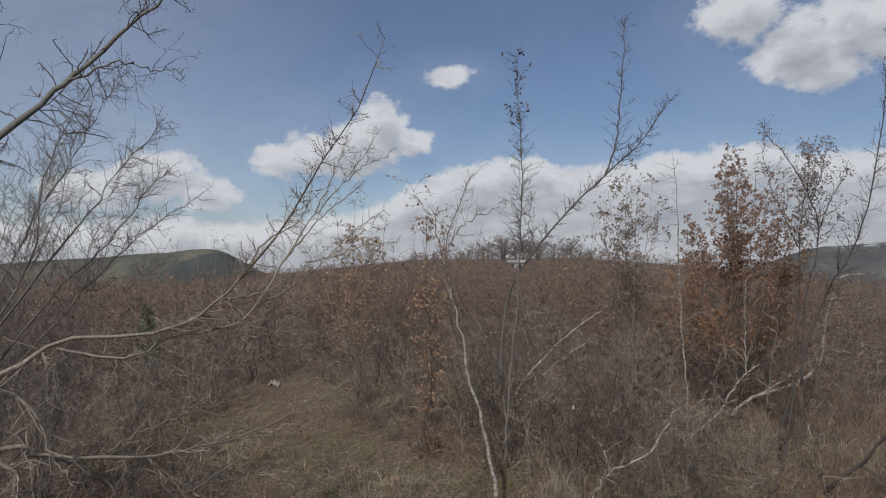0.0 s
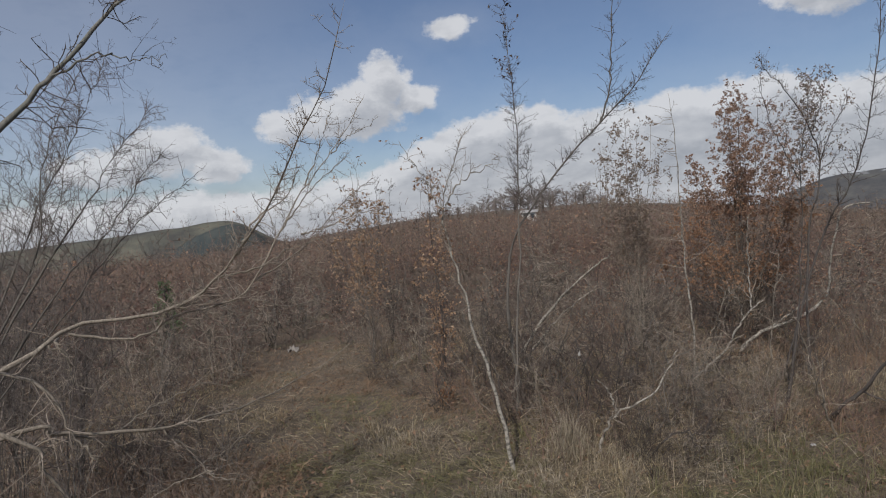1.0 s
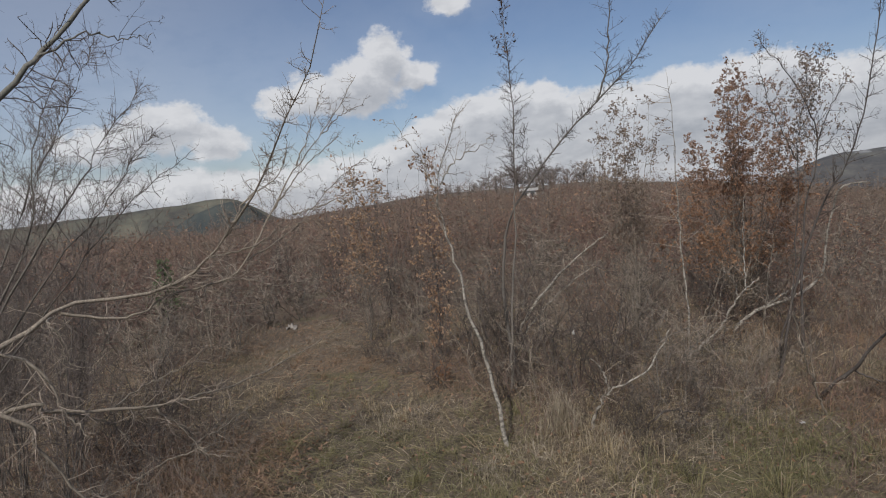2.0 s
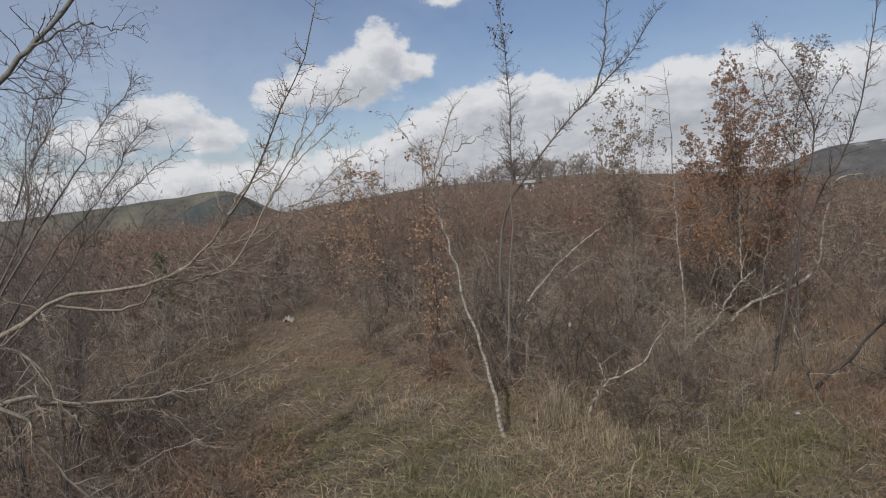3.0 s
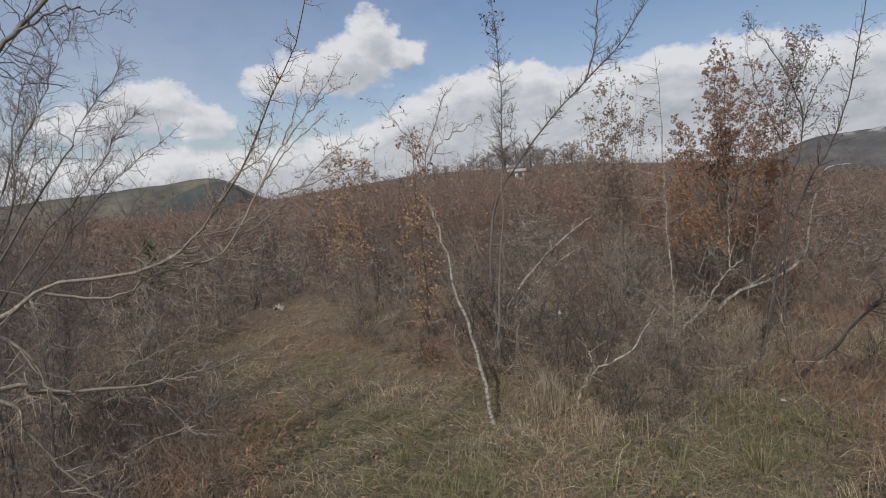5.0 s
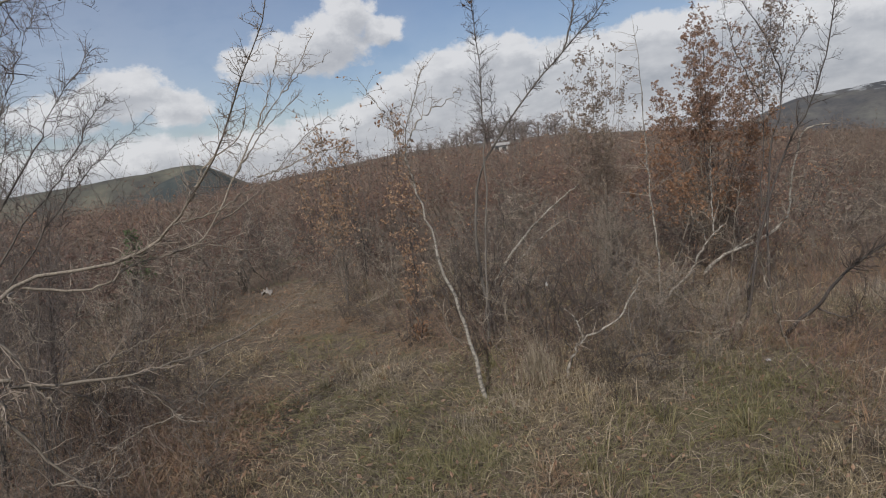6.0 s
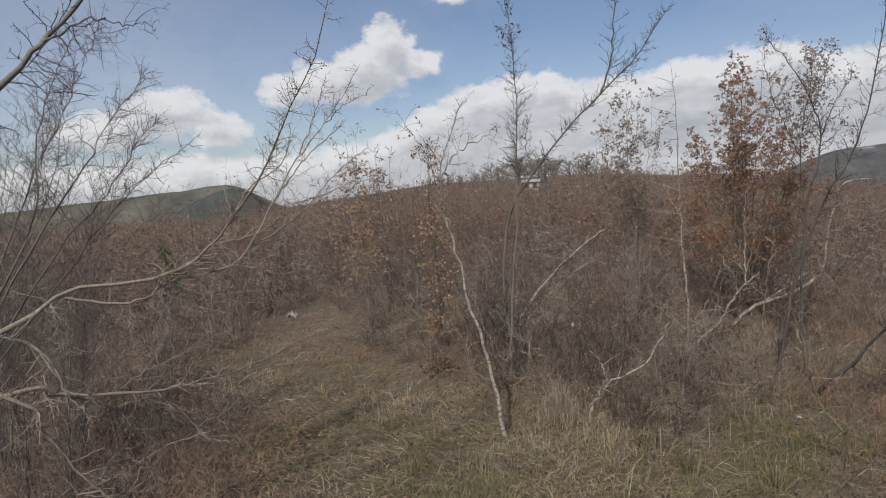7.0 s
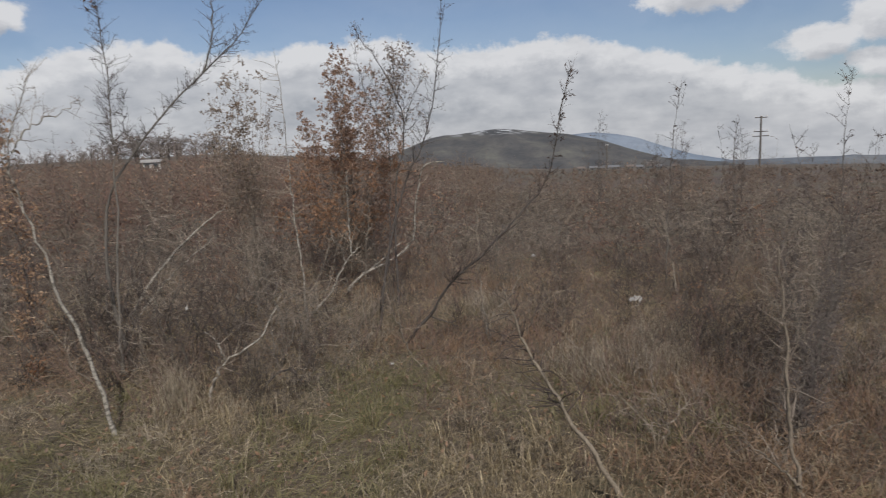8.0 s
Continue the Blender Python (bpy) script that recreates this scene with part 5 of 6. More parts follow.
    while r < 39:
        gap = 0.95 + 0.035 * (r - 6)
        deg = -47 + rng.uniform(0, 3)
        while deg < 80:
            rr = r + rng.uniform(-0.5, 0.5) * gap
            deg += math.degrees(gap / rr) * rng.uniform(0.75, 1.25)
            x, y = rr * math.sin(radians(deg)), rr * math.cos(radians(deg))
            if in_clearing(x, y) > -0.4 or any((x - p) ** 2 + (y - q) ** 2 < g * g for p, q, g in done):
                continue
            big = min(1.0, 0.58 + 0.04 * (rr - 6)) * rng.uniform(0.7, 1.18) * (0.82 if deg > 34 else (1.2 if deg < -14 and rr > 9 else 1.0))
            share = 0.45 if 2 < deg < 32 and rr > 11 else (0.3 if deg > -12 else 0.12)
            if deg > 34:
                share = 0.07
            if rr < 14:
                src = rng.choice(oaks) if rng.random() < share else (rng.choice((near[0], near[1], near[1], near[2])) if deg > 32 else rng.choice(near + near[2:]))
            else:
                src = rng.choice(thin[3:]) if rng.random() < share else (rng.choice((thin[0], thin[2], thin[2])) if deg > 30 else rng.choice(thin[:3]))
            if rr < 20:
                put(src, x, y, big * (1.05 if rr < 14 else 1.25), big)
            else:
                beyond[3 if rng.random() < share * 0.5 else (2 if rng.random() < share else rng.choice((0, 4, 4) if deg > 30 else (0, 0, 1, 4)))].append((x, y, big * 1.3, big))
        r += gap * 0.9
    joined_brush("thicket", "bare grey-brown shrubs grown together", beyond[0], 131, M_TWIG_MAUVE)
    joined_brush("thicket", "bare russet-twigged shrubs grown together", beyond[1], 132, M_TWIG_RED)
    joined_brush("thicket", "oak scrub with brown leaves grown together", beyond[2], 133, M_TWIG_RED, M_LEAF_BROWN, 0.35)
    joined_brush("thicket", "oak scrub with rust leaves grown together", beyond[3], 134, M_TWIG_RED, M_LEAF_ORANGE, 0.3)
    joined_brush("thicket", "bare pale grey shrubs grown together", beyond[4], 135, M_TWIG)
    # taller growth along the brow of the rise
    brow = [[], []]
    for k in range(115):
        deg, r = -22 + 44 * (k + rng.random()) / 115, rng.uniform(38, 62)
        if 5.6 < deg < 8.3:
            continue
        x, y = r * math.sin(radians(deg)), r * math.cos(radians(deg))
        top = float(np.interp(deg, (-22, -14, -10, -2, 4, 8, 11, 18, 22), (-1.1, -0.4, 0.25, 0.9, 0.9, 0.6, 1.1, 1.0, 0.0))) + rng.gauss(0, 0.35)
        brow[k % 2].append((x, y, rng.uniform(1.2, 1.8), (2.8 + r * math.tan(radians(top)) - float(height(x, y))) / 2.1))
    joined_brush("brow_thicket", "tall bare scrub along the brow of the rise", brow[0], 136, M_TWIG_MAUVE)
    joined_brush("brow_thicket", "tall grey scrub along the brow of the rise", brow[1], 137, M_TWIG)

    # the rest of the thicket to the far edge of the heath, too many to count
    g = np.random.default_rng(77)
    n = 3500
    crest = g.random(n) < 0.4
    a = np.where(crest, np.radians(g.uniform(-30, 36, n)), np.radians(g.uniform(-48, 82, n)))
    r = np.where(crest, 30 + 110 * g.random(n) ** 1.4, 33 + 210 * g.random(n) ** 1.8)
    x, y = r * np.sin(a), r * np.cos(a)
    clump = 0.5 + 0.5 * np.sin(0.31 * x + 1.3 * np.sin(0.17 * y)) * np.cos(0.23 * y + 0.8)
    h = (1.5 + 1.2 * clump + 3.4 * g.random(n) ** 4) * np.interp(np.degrees(a), (-20, -12, 30, 38), (1.35, 1.0, 1.0, 0.7))
    z = height(x, y)
    h = np.where(crest, np.clip(2.8 + r * np.tan(np.radians(np.interp(np.degrees(a), (-30, -22, -12, -2, 12, 22, 30, 36), (-1.3, -1.2, -0.3, 0.1, 0.1, -0.5, -1.5, -2.1)) + g.normal(0, 0.4, n))) - z, 1.8, 5.5), h)
    h = np.where((np.abs(np.degrees(a) - 6.9) < 1.6) & (r < 132), np.minimum(h, 2.8 - (0.0105 + 0.0025 * g.normal(size=n)) * r - z), h)
    st = 5
    idx = np.repeat(np.arange(n), st)
    P0 = np.empty((n * st, 2, 3))
    ang, sp = g.uniform(0, 6.283, n * st), np.sqrt(g.random(n * st))
    wide = (h * g.uniform(0.45, 0.8, n))[idx]
    hs = h[idx] * (1 - 0.5 * sp**2) * g.uniform(0.85, 1.05, n * st)
    for k, f in enumerate((0.0, 1.0)):
        P0[:, k, 0] = x[idx] + np.cos(ang) * sp * wide * f**1.3
        P0[:, k, 1] = y[idx] + np.sin(ang) * sp * wide * f**1.3
        P0[:, k, 2] = z[idx] + hs * f
    P0[:, 1:] += g.normal(0, 0.1, (n * st, 1, 3))
    R0 = np.full((n * st, 2), 0.014) * np.linspace(1, 0.5, 2)[None] * (0.4 + r[idx] / 45)[:, None]
    P1, R1 = grow(P0, R0, 4, g, (0.2, 1.0), (45, 95), 0.42, K=2, up=0.08, thick=0.9, least=0.013)
    R1 *= np.clip(np.repeat(r[idx], 4) / 42, 1, 3.2)[:, None]
    grey = g.random(n * st) < np.interp(np.degrees(a), (18, 32), (0.6, 0.93))[idx]
    for pick, mat, label in ((grey, M_TWIG_MAUVE, "far heath of bare grey-brown scrub"), (~grey, M_TWIG_RED, "far heath of bare russet scrub")):
        tagged(new("far_scrub", shoots_mesh("far_scrub", [(P0[pick], R0[pick], 3), (P1[np.repeat(pick, 4)], R1[np.repeat(pick, 4)], 3)], mat)), label, "scrub", kind="stuff")
    at, way = strew(P1, 1, g)
    keep = g.random(len(at)) < np.where(np.degrees(np.arctan2(at[:, 0], at[:, 1])) > 28, 0.04, 0.2)
    tagged(new("far_scrub_leaves", leaves_mesh("far_scrub_leaves", at[keep], way[keep], 0.14, M_LEAF_BROWN, g, wide=0.7)), "brown dead leaves on the far scrub", "leaves", kind="stuff")
    # dead stalks and seedlings between the shrubs
    n = 21000
    a = np.radians(g.uniform(-48, 80, n))
    r = 4.6 + 14 * g.random(n) ** 1.1
    x, y = r * np.sin(a), r * np.cos(a)
    open_grass = np.array([in_clearing(p, q) for p, q in zip(x, y)])
    keep = open_grass < g.uniform(-0.7, 0.25, n) + np.where(np.degrees(a) > 30, 3.0 * g.random(n) ** 2, 0.0)
    x, y = x[keep], y[keep]
    n = len(x)
    d = unit(np.stack([g.normal(0, 0.55, n), g.normal(0, 0.55, n), np.ones(n)], 1))
    L = g.uniform(0.2, 1.15, n)
    P = np.empty((n, 2, 3))
    P[:, 0] = np.stack([x, y, height(x, y) - 0.02], 1)
    P[:, 1] = P[:, 0] + d * L[:, None]
    Rr = g.uniform(0.0022, 0.0045, n)[:, None] * np.array([[1, 0.4]])
    half = n // 2
    tagged(new("undergrowth", shoots_mesh("undergrowth", [(P[:half], Rr[:half], 3)], M_TWIG_MAUVE)), "tangled grey dead stalks between the shrubs", "undergrowth", kind="stuff")
    tagged(new("undergrowth", shoots_mesh("undergrowth", [(P[half:], Rr[half:], 3)], M_TWIG_RED)), "tangled russet dead stalks between the shrubs", "undergrowth", kind="stuff")


build_scrub()


# ---------------------------------------------------------------- grass and leaf litter
def blades(name, label, x, y, h, mat, g, bend=1.5, width=0.0028):
    n = len(x)
    z = height(x, y) - 0.01
    a, b = g.uniform(0, 6.283, n), g.uniform(0, 6.283, n)
    lean = h * g.uniform(0.1, 1.5, n) ** 1.5 * bend
    dx, dy = np.cos(a), np.sin(a)
    sx, sy = np.cos(b) * width, np.sin(b) * width
    w = g.uniform(0.7, 1.4, n)
    sx, sy = sx * w, sy * w
    p0 = np.stack([x, y, z], 1)
    p1 = np.stack([x + dx * lean * 0.3, y + dy * lean * 0.3, z + h * 0.62], 1)
    p2 = np.stack([x + dx * lean, y + dy * lean, z + h * g.uniform(0.35, 1.0, n)], 1)
    s = np.stack([sx, sy, 0 * sx], 1)
    V = np.stack([p0 - s, p0 + s, p1 - s * 0.8, p1 + s * 0.8, p2], 1).reshape(-1, 3)
    k = (np.arange(n) * 5)[:, None]
    ob = new(name, mesh_of(name, V, k + np.array([[0, 1, 3, 2]]), k + np.array([[2, 3, 4]]), mat))
    return tagged(ob, label, "grass", kind="stuff")


def tufts(name, label, cx, cy, per, reach, h, mat, g, width=0.0026):
    """Tufts of arching blades that fall outwards from their centres."""
    n = len(cx) * per
    i = np.repeat(np.arange(len(cx)), per)
    a = g.uniform(0, 6.283, n)
    off = np.abs(g.normal(0, 0.05, n))
    x, y = cx[i] + np.cos(a) * off, cy[i] + np.sin(a) * off
    a = a + g.normal(0, 0.7, n)
    L, H = reach[i] * g.uniform(0.2, 1.25, n), h[i] * g.uniform(0.35, 1.15, n)
    z = height(x, y) - 0.01
    b = a + 1.5708 + g.normal(0, 0.4, n)
    w = width * g.uniform(0.6, 1.5, n)
    s = np.stack([np.cos(b) * w, np.sin(b) * w, 0 * w], 1)
    pts = [np.stack([x + np.cos(a) * L * f, y + np.sin(a) * L * f, z + H * k * (1 if f < 0.9 else 1) + (0 if f < 0.9 else g.uniform(-0.5, 0.2, n) * H * 0.6)], 1) for f, k in ((0.0, 0.0), (0.25, 0.62), (0.6, 0.95), (1.0, 0.85))]
    V = np.stack([pts[0] - s, pts[0] + s, pts[1] - s, pts[1] + s, pts[2] - s * 0.7, pts[2] + s * 0.7, pts[3]], 1).reshape(-1, 3)
    k = (np.arange(n) * 7)[:, None]
    q = np.concatenate([k + np.array([[0, 1, 3, 2]]), k + np.array([[2, 3, 5, 4]])])
    ob = new(name, mesh_of(name, V, q, k + np.array([[4, 5, 6]]), mat))
    return tagged(ob, label, "grass", kind="stuff")


def strands(name, label, x, y, L, rise, mat, g, width=0.0016, tilt=0.25, lay=None):
    """Fallen stalks that lie over one another: each a thin ribbon of three bent pieces."""
    n = len(x)
    a = g.uniform(0, 6.283, n) if lay is None else lay + g.normal(0, 0.9, n)
    b = a + g.normal(0, 0.4, n)
    z0 = height(x, y) + g.uniform(0.0, 1.0, n) ** 2 * 0.09
    e = g.normal(tilt, 0.3, n)
    p0 = np.stack([x, y, z0], 1)
    d1 = np.stack([np.cos(a) * np.cos(e), np.sin(a) * np.cos(e), np.abs(np.sin(e))], 1)
    e2 = e - g.uniform(0.0, 0.9, n)
    d2 = np.stack([np.cos(b) * np.cos(e2), np.sin(b) * np.cos(e2), np.sin(e2) * 0.6], 1)
    p1 = p0 + d1 * (L * 0.5)[:, None] * rise[:, None]
    p2 = p1 + d2 * (L * 0.3)[:, None]
    p3 = p2 + (d2 + g.normal(0, 0.18, (n, 3))) * (L * 0.25)[:, None]
    s = unit(np.cross(d1, g.normal(size=(n, 3)))) * (width * g.uniform(0.6, 1.7, n))[:, None]
    V = np.stack([p0 - s, p0 + s, p1 - s, p1 + s, p2 - s * 0.7, p2 + s * 0.7, p3], 1).reshape(-1, 3)
    k = (np.arange(n) * 7)[:, None]
    q = np.concatenate([k + np.array([[0, 1, 3, 2]]), k + np.array([[2, 3, 5, 4]])])
    ob = new(name, mesh_of(name, V, q, k + np.array([[4, 5, 6]]), mat))
    return tagged(ob, label, "grass", kind="stuff")


def build_grass():
    g = np.random.default_rng(9)

    def fan(n, r0, dr, power, lo=-50, hi=82):
        a, r = np.radians(g.uniform(lo, hi, n)), r0 + dr * g.random(n) ** power
        return r * np.sin(a), r * np.cos(a), np.degrees(a), r

    def drift(x, y, s=0.45):
        return np.sin(0.8 * x + 1.1 * np.sin(0.7 * y) + 2.0) * np.cos(0.9 * y + 0.5) + 0.5 * np.sin(2.3 * x + 1.7 * y) * np.cos(1.9 * y - 0.6 * x) + g.normal(0, s, len(x))

    def scorched(x, y):
        return 1.3 * np.exp(-((x + 2.9 + 0.5 * (y - 11.8)) ** 2 / 1.1 + (y - 11.8) ** 2 / 3.5)) + 0.8 * np.exp(-((x - 0.2) ** 2 + (y - 4.7) ** 2) / 0.15) + 1.2 * np.exp(-((x - 0.75) ** 2 + (y - 4.75) ** 2) / 0.12)

    def greenness(x, y):
        spots = ((-0.3, 5.1, 1.2), (3.1, 6.1, 1.0), (1.9, 4.9, 1.2), (-1.5, 6.9, 1.2), (-1.8, 9.3, 0.9), (0.3, 7.3, 0.7), (4.2, 4.6, 0.8), (4.9, 3.6, 0.9), (-0.3, 6.0, 1.3), (2.7, 5.2, 0.6))
        return np.max([1 - np.hypot(x - p, (y - q) * 0.8) / s for p, q, s in spots], axis=0)

    # short sward
    x, y, deg, r = fan(36000, 3.2, 13.0, 1.25)
    h = 0.04 + 0.12 * g.random(len(x)) ** 1.8
    green = greenness(x, y) + g.normal(0, 0.3, len(x)) > 0.2
    red = ~green & (drift(x, y) < -0.25)
    straw = ~green & ~red
    blades("dry_grass", "short dry straw-coloured meadow grass", x[straw], y[straw], h[straw], M_STRAW, g, width=0.0026)
    blades("green_grass", "short faded olive-green meadow grass", x[green], y[green], h[green], M_OLIVE, g, width=0.0027)
    blades("withered_grass", "short withered russet-brown grass", x[red], y[red], h[red], M_RUSSET, g, width=0.0026)
    # matted fallen stalks
    x, y, deg, r = fan(52000, 3.0, 12.0, 1.25)
    d = drift(x, y) - np.where(deg > 22, 0.1, 0.0) - scorched(x, y) - np.where((deg > 4) & (deg < 27) & (r < 7.2), 0.45, 0.0)
    L = g.uniform(0.08, 0.42, len(x)) * np.interp(r, (5, 9), (0.75, 1.15))
    lay = 2.5 * np.sin(0.6 * x + 0.4 * y) + 1.2 * np.cos(0.9 * y)
    tilt = np.where(deg > 24, 0.85, 0.3)
    rise = g.uniform(0.6, 1.2, len(x))
    gr = greenness(x, y) + g.normal(0, 0.35, len(x)) > 0.35
    d = np.where(gr, 9.0, d)
    for pick, name, label, mat in ((gr, "matted_olive_grass", "matted faded olive grass", M_OLIVE), ((d > 0.05) & ~gr, "matted_straw", "matted pale straw stalks", M_STRAW), ((d <= 0.05) & (d > -0.45), "matted_grass", "matted grey-brown dead grass", M_DEAD), (d <= -0.45, "russet_mat", "matted russet-brown dead weeds", M_RUSSET)):
        strands(name, label, x[pick], y[pick], L[pick], rise[pick], mat, g, 0.0017, tilt[pick], lay[pick])
    # tufts of longer blades, in drifts of straw, olive and russet
    x, y, deg, r = fan(1500, 3.4, 10.5, 1.15, -48, 80)
    d = drift(x, y, 0.35) - np.where(deg > 22, 0.15, 0.0) - scorched(x, y)
    reach = g.uniform(0.1, 0.36, len(x))
    h = g.uniform(0.05, 0.22, len(x)) + np.where(deg > 12, 0.06, 0.0)
    gr = greenness(x, y) > 0.25
    for name, label, pick, mat in (("straw_grass", "tufts of pale straw grass", (d > 0) & ~gr, M_STRAW), ("olive_grass", "tufts of olive meadow grass", gr, M_OLIVE), ("grey_grass", "tufts of grey-brown dead grass", (d <= 0) & (d > -0.6) & ~gr, M_DEAD), ("russet_grass", "withered russet grass and weeds", (d <= -0.6) & ~gr, M_RUSSET)):
        tufts(name, label, x[pick], y[pick], 24, reach[pick], h[pick], mat, g, 0.0022)
    x, y, deg, r = fan(2000, 3.9, 3.6, 0.9, -9, 42)
    keep = np.sin(3.1 * x + 1.2 * np.sin(2.3 * y)) * np.cos(2.7 * y + x) + g.normal(0, 0.35, len(x)) > 0.15
    n = keep.sum()
    strands("bleached_straw", "bleached straw tangled in the meadow grass", x[keep], y[keep], g.uniform(0.1, 0.32, n), g.uniform(0.7, 1.3, n), M_TUSSOCK, g, 0.0013, 0.65)
    x, y, deg, r = fan(9000, 3.8, 4.2, 0.9, -14, 44)
    keep = np.cos(2.1 * x + 0.7) * np.sin(1.8 * y + 0.4 * x) + g.normal(0, 0.5, len(x)) > 0.0
    strands("fine_straw", "fine bright straw lying over the meadow grass", x[keep], y[keep], g.uniform(0.08, 0.26, keep.sum()), g.uniform(0.7, 1.3, keep.sum()), M_TUSSOCK, g, 0.0011, 0.5)
    # tall thin stalks standing in the grass towards the open side
    x, y, deg, r = fan(3400, 4.0, 6.0, 1.0, 8, 80)
    keep = (drift(x, y, 0.6) > -0.2) & ((r > 6.2) | (deg > 38) | (g.random(len(x)) < 0.3))
    blades("tall_stalks", "thin upright straw stalks in the meadow", x[keep], y[keep], g.uniform(0.2, 0.55, keep.sum()), M_DEAD, g, 0.45, 0.0024)
    # tall straw tussocks
    for cx, cy, sp, hh, cnt in [(1.03, 6.95, 0.22, 0.66, 650), (0.7, 6.4, 0.45, 0.24, 240), (1.5, 6.55, 0.5, 0.26, 260), (5.9, 4.3, 0.6, 0.5, 900), (6.6, 5.0, 0.6, 0.5, 800), (5.2, 4.9, 0.6, 0.4, 700), (6.1, 8.4, 0.6, 0.45, 500), (4.8, 9.4, 0.7, 0.3, 350), (-1.05, 7.8, 0.6, 0.2, 350), (0.15, 6.0, 0.5, 0.22, 300)]:
        x, y = g.normal(cx, sp * 0.45, cnt), g.normal(cy, sp * 0.45, cnt)
        near = np.exp(-((x - cx) ** 2 + (y - cy) ** 2) / (2 * (sp * 0.55) ** 2))
        ob = blades("straw_tussock", "tall pale tussock of dry straw grass", x - cx, y - cy, hh * g.uniform(0.4, 1.1, cnt) * (0.45 + 0.55 * near), M_TUSSOCK, g, 0.6 if hh > 0.4 else 1.3, 0.0024)
        ob.location = (cx, cy, float(height(cx, cy)))
        tagged(ob, category="grass tussock", group="straw tussocks")
    x, y = g.uniform(-4.2, -1.5, 5200), g.uniform(3.9, 7.6, 5200)
    keep = x < -1.5 - 0.35 * (y - 4.0) + g.normal(0, 0.4, len(x))
    strands("russet_weeds", "low russet dead weeds under the limbs", x[keep], y[keep], g.uniform(0.2, 0.5, keep.sum()), g.uniform(0.7, 1.3, keep.sum()), M_RUSSET, g, 0.0016, 0.6)
    x = np.concatenate([g.normal(6.0, 0.55, 1500), g.normal(4.5, 0.5, 1700)])
    y = np.concatenate([g.normal(4.15, 0.35, 1500), g.normal(2.15, 0.5, 1700)])
    strands("russet_weeds", "low russet dead weeds at the foot of the dark bush", x, y, g.uniform(0.15, 0.45, len(x)), g.uniform(0.7, 1.3, len(x)), M_RUSSET, g, 0.002, 0.6)
    x, y, deg, r = fan(9000, 0.1, 6.0, 0.6, 0, 360)
    keep = (r < 3.2) | (y < 0)
    strands("meadow_mat", "matted dead grass on the open meadow", x[keep], y[keep], g.uniform(0.1, 0.4, keep.sum()), g.uniform(0.6, 1.2, keep.sum()), M_DEAD, g, 0.0022, 0.35)
    x, y = g.normal(-0.15, 0.3, 800), g.normal(5.3, 0.28, 800)
    blades("fresh_grass", "small patch of fresh green grass", x, y, g.uniform(0.04, 0.12, 800), M_GREEN, g, width=0.0022)
    x, y = g.normal(3.15, 0.35, 900), g.normal(6.1, 0.3, 900)
    blades("fresh_grass", "small patch of fresh green grass", x, y, g.uniform(0.04, 0.12, 900), M_GREEN, g, width=0.0022)
    # a small dead plant with orange leaves
    x, y = g.normal(-0.36, 0.06, 130), g.normal(9.13, 0.06, 130)
    at = np.stack([x, y, height(x, y) + g.uniform(0.03, 0.3, 130)], 1)
    dead = new("withered_weed", leaves_mesh("withered_weed", at - np.array([-0.36, 9.13, 0.0]), g.normal(size=(130, 3)), 0.06, M_LEAF_ORANGE, g))
    dead.location = (-0.36, 9.13, 0)
    tagged(dead, "small withered weed with bright rust leaves", "plant", kind="stuff")
    m = 9000
    a = np.radians(g.uniform(-48, 75, m))
    r = 4.5 + 12 * g.random(m) ** 0.8
    x, y = r * np.sin(a), r * np.cos(a)
    x[:1300], y[:1300] = g.uniform(-4.0, -1.7, 1300), g.uniform(4.0, 7.5, 1300)
    at = np.stack([x, y, height(x, y) + g.uniform(0.03, 0.14, m)], 1)
    tagged(new("fallen_leaves", leaves_mesh("fallen_leaves", at, g.normal(size=(m, 3)) * np.array([1, 1, 0.2]), 0.055, M_LITTER, g, 0.0)), "brown fallen leaves lying in the grass", "fallen leaves", kind="stuff")


build_grass()


# ---------------------------------------------------------------- things in the grass and beyond
def rag(name, label, at, size, mat, seed, turn=0.0, category="litter", flat=0.35):
    """A crumpled scrap: a creased sheet with thickness."""
    rng = np.random.default_rng(seed)
    n = 9
    u, v = np.meshgrid(np.linspace(-0.5, 0.5, n), np.linspace(-0.5, 0.5, n), indexing="ij")
    edge = 1 - 0.25 * rng.random((n, n))
    z = np.abs(rng.normal(0, flat * 0.35, (n, n))) + flat * (0.5 - np.hypot(u, v))
    top = np.stack([u * size[0] * edge, v * size[1] * edge, z * size[2]], -1).reshape(-1, 3)
    bot = top - np.array([0, 0, 0.006])
    V = np.vstack([top, bot])
    i, k = np.arange(n - 1)[:, None] * n, np.arange(n - 1)[None]
    q = np.stack([i + k, i + n + k, i + n + k + 1, i + k + 1], -1).reshape(-1, 4)
    rim = [j for j in range(n)] + [j * n + n - 1 for j in range(1, n)] + [(n - 1) * n + j for j in range(n - 2, -1, -1)] + [j * n for j in range(n - 2, 0, -1)]
    side = [(rim[j], rim[(j + 1) % len(rim)], rim[(j + 1) % len(rim)] + n * n, rim[j] + n * n) for j in range(len(rim))]
    ob = new(name, mesh_of(name, V, np.vstack([q, q[:, ::-1] + n * n, np.array(side)]), mat=mat, smooth=True))
    ob.matrix_basis = pose(*at, 0, 0, turn)
    return tagged(ob, label, category)


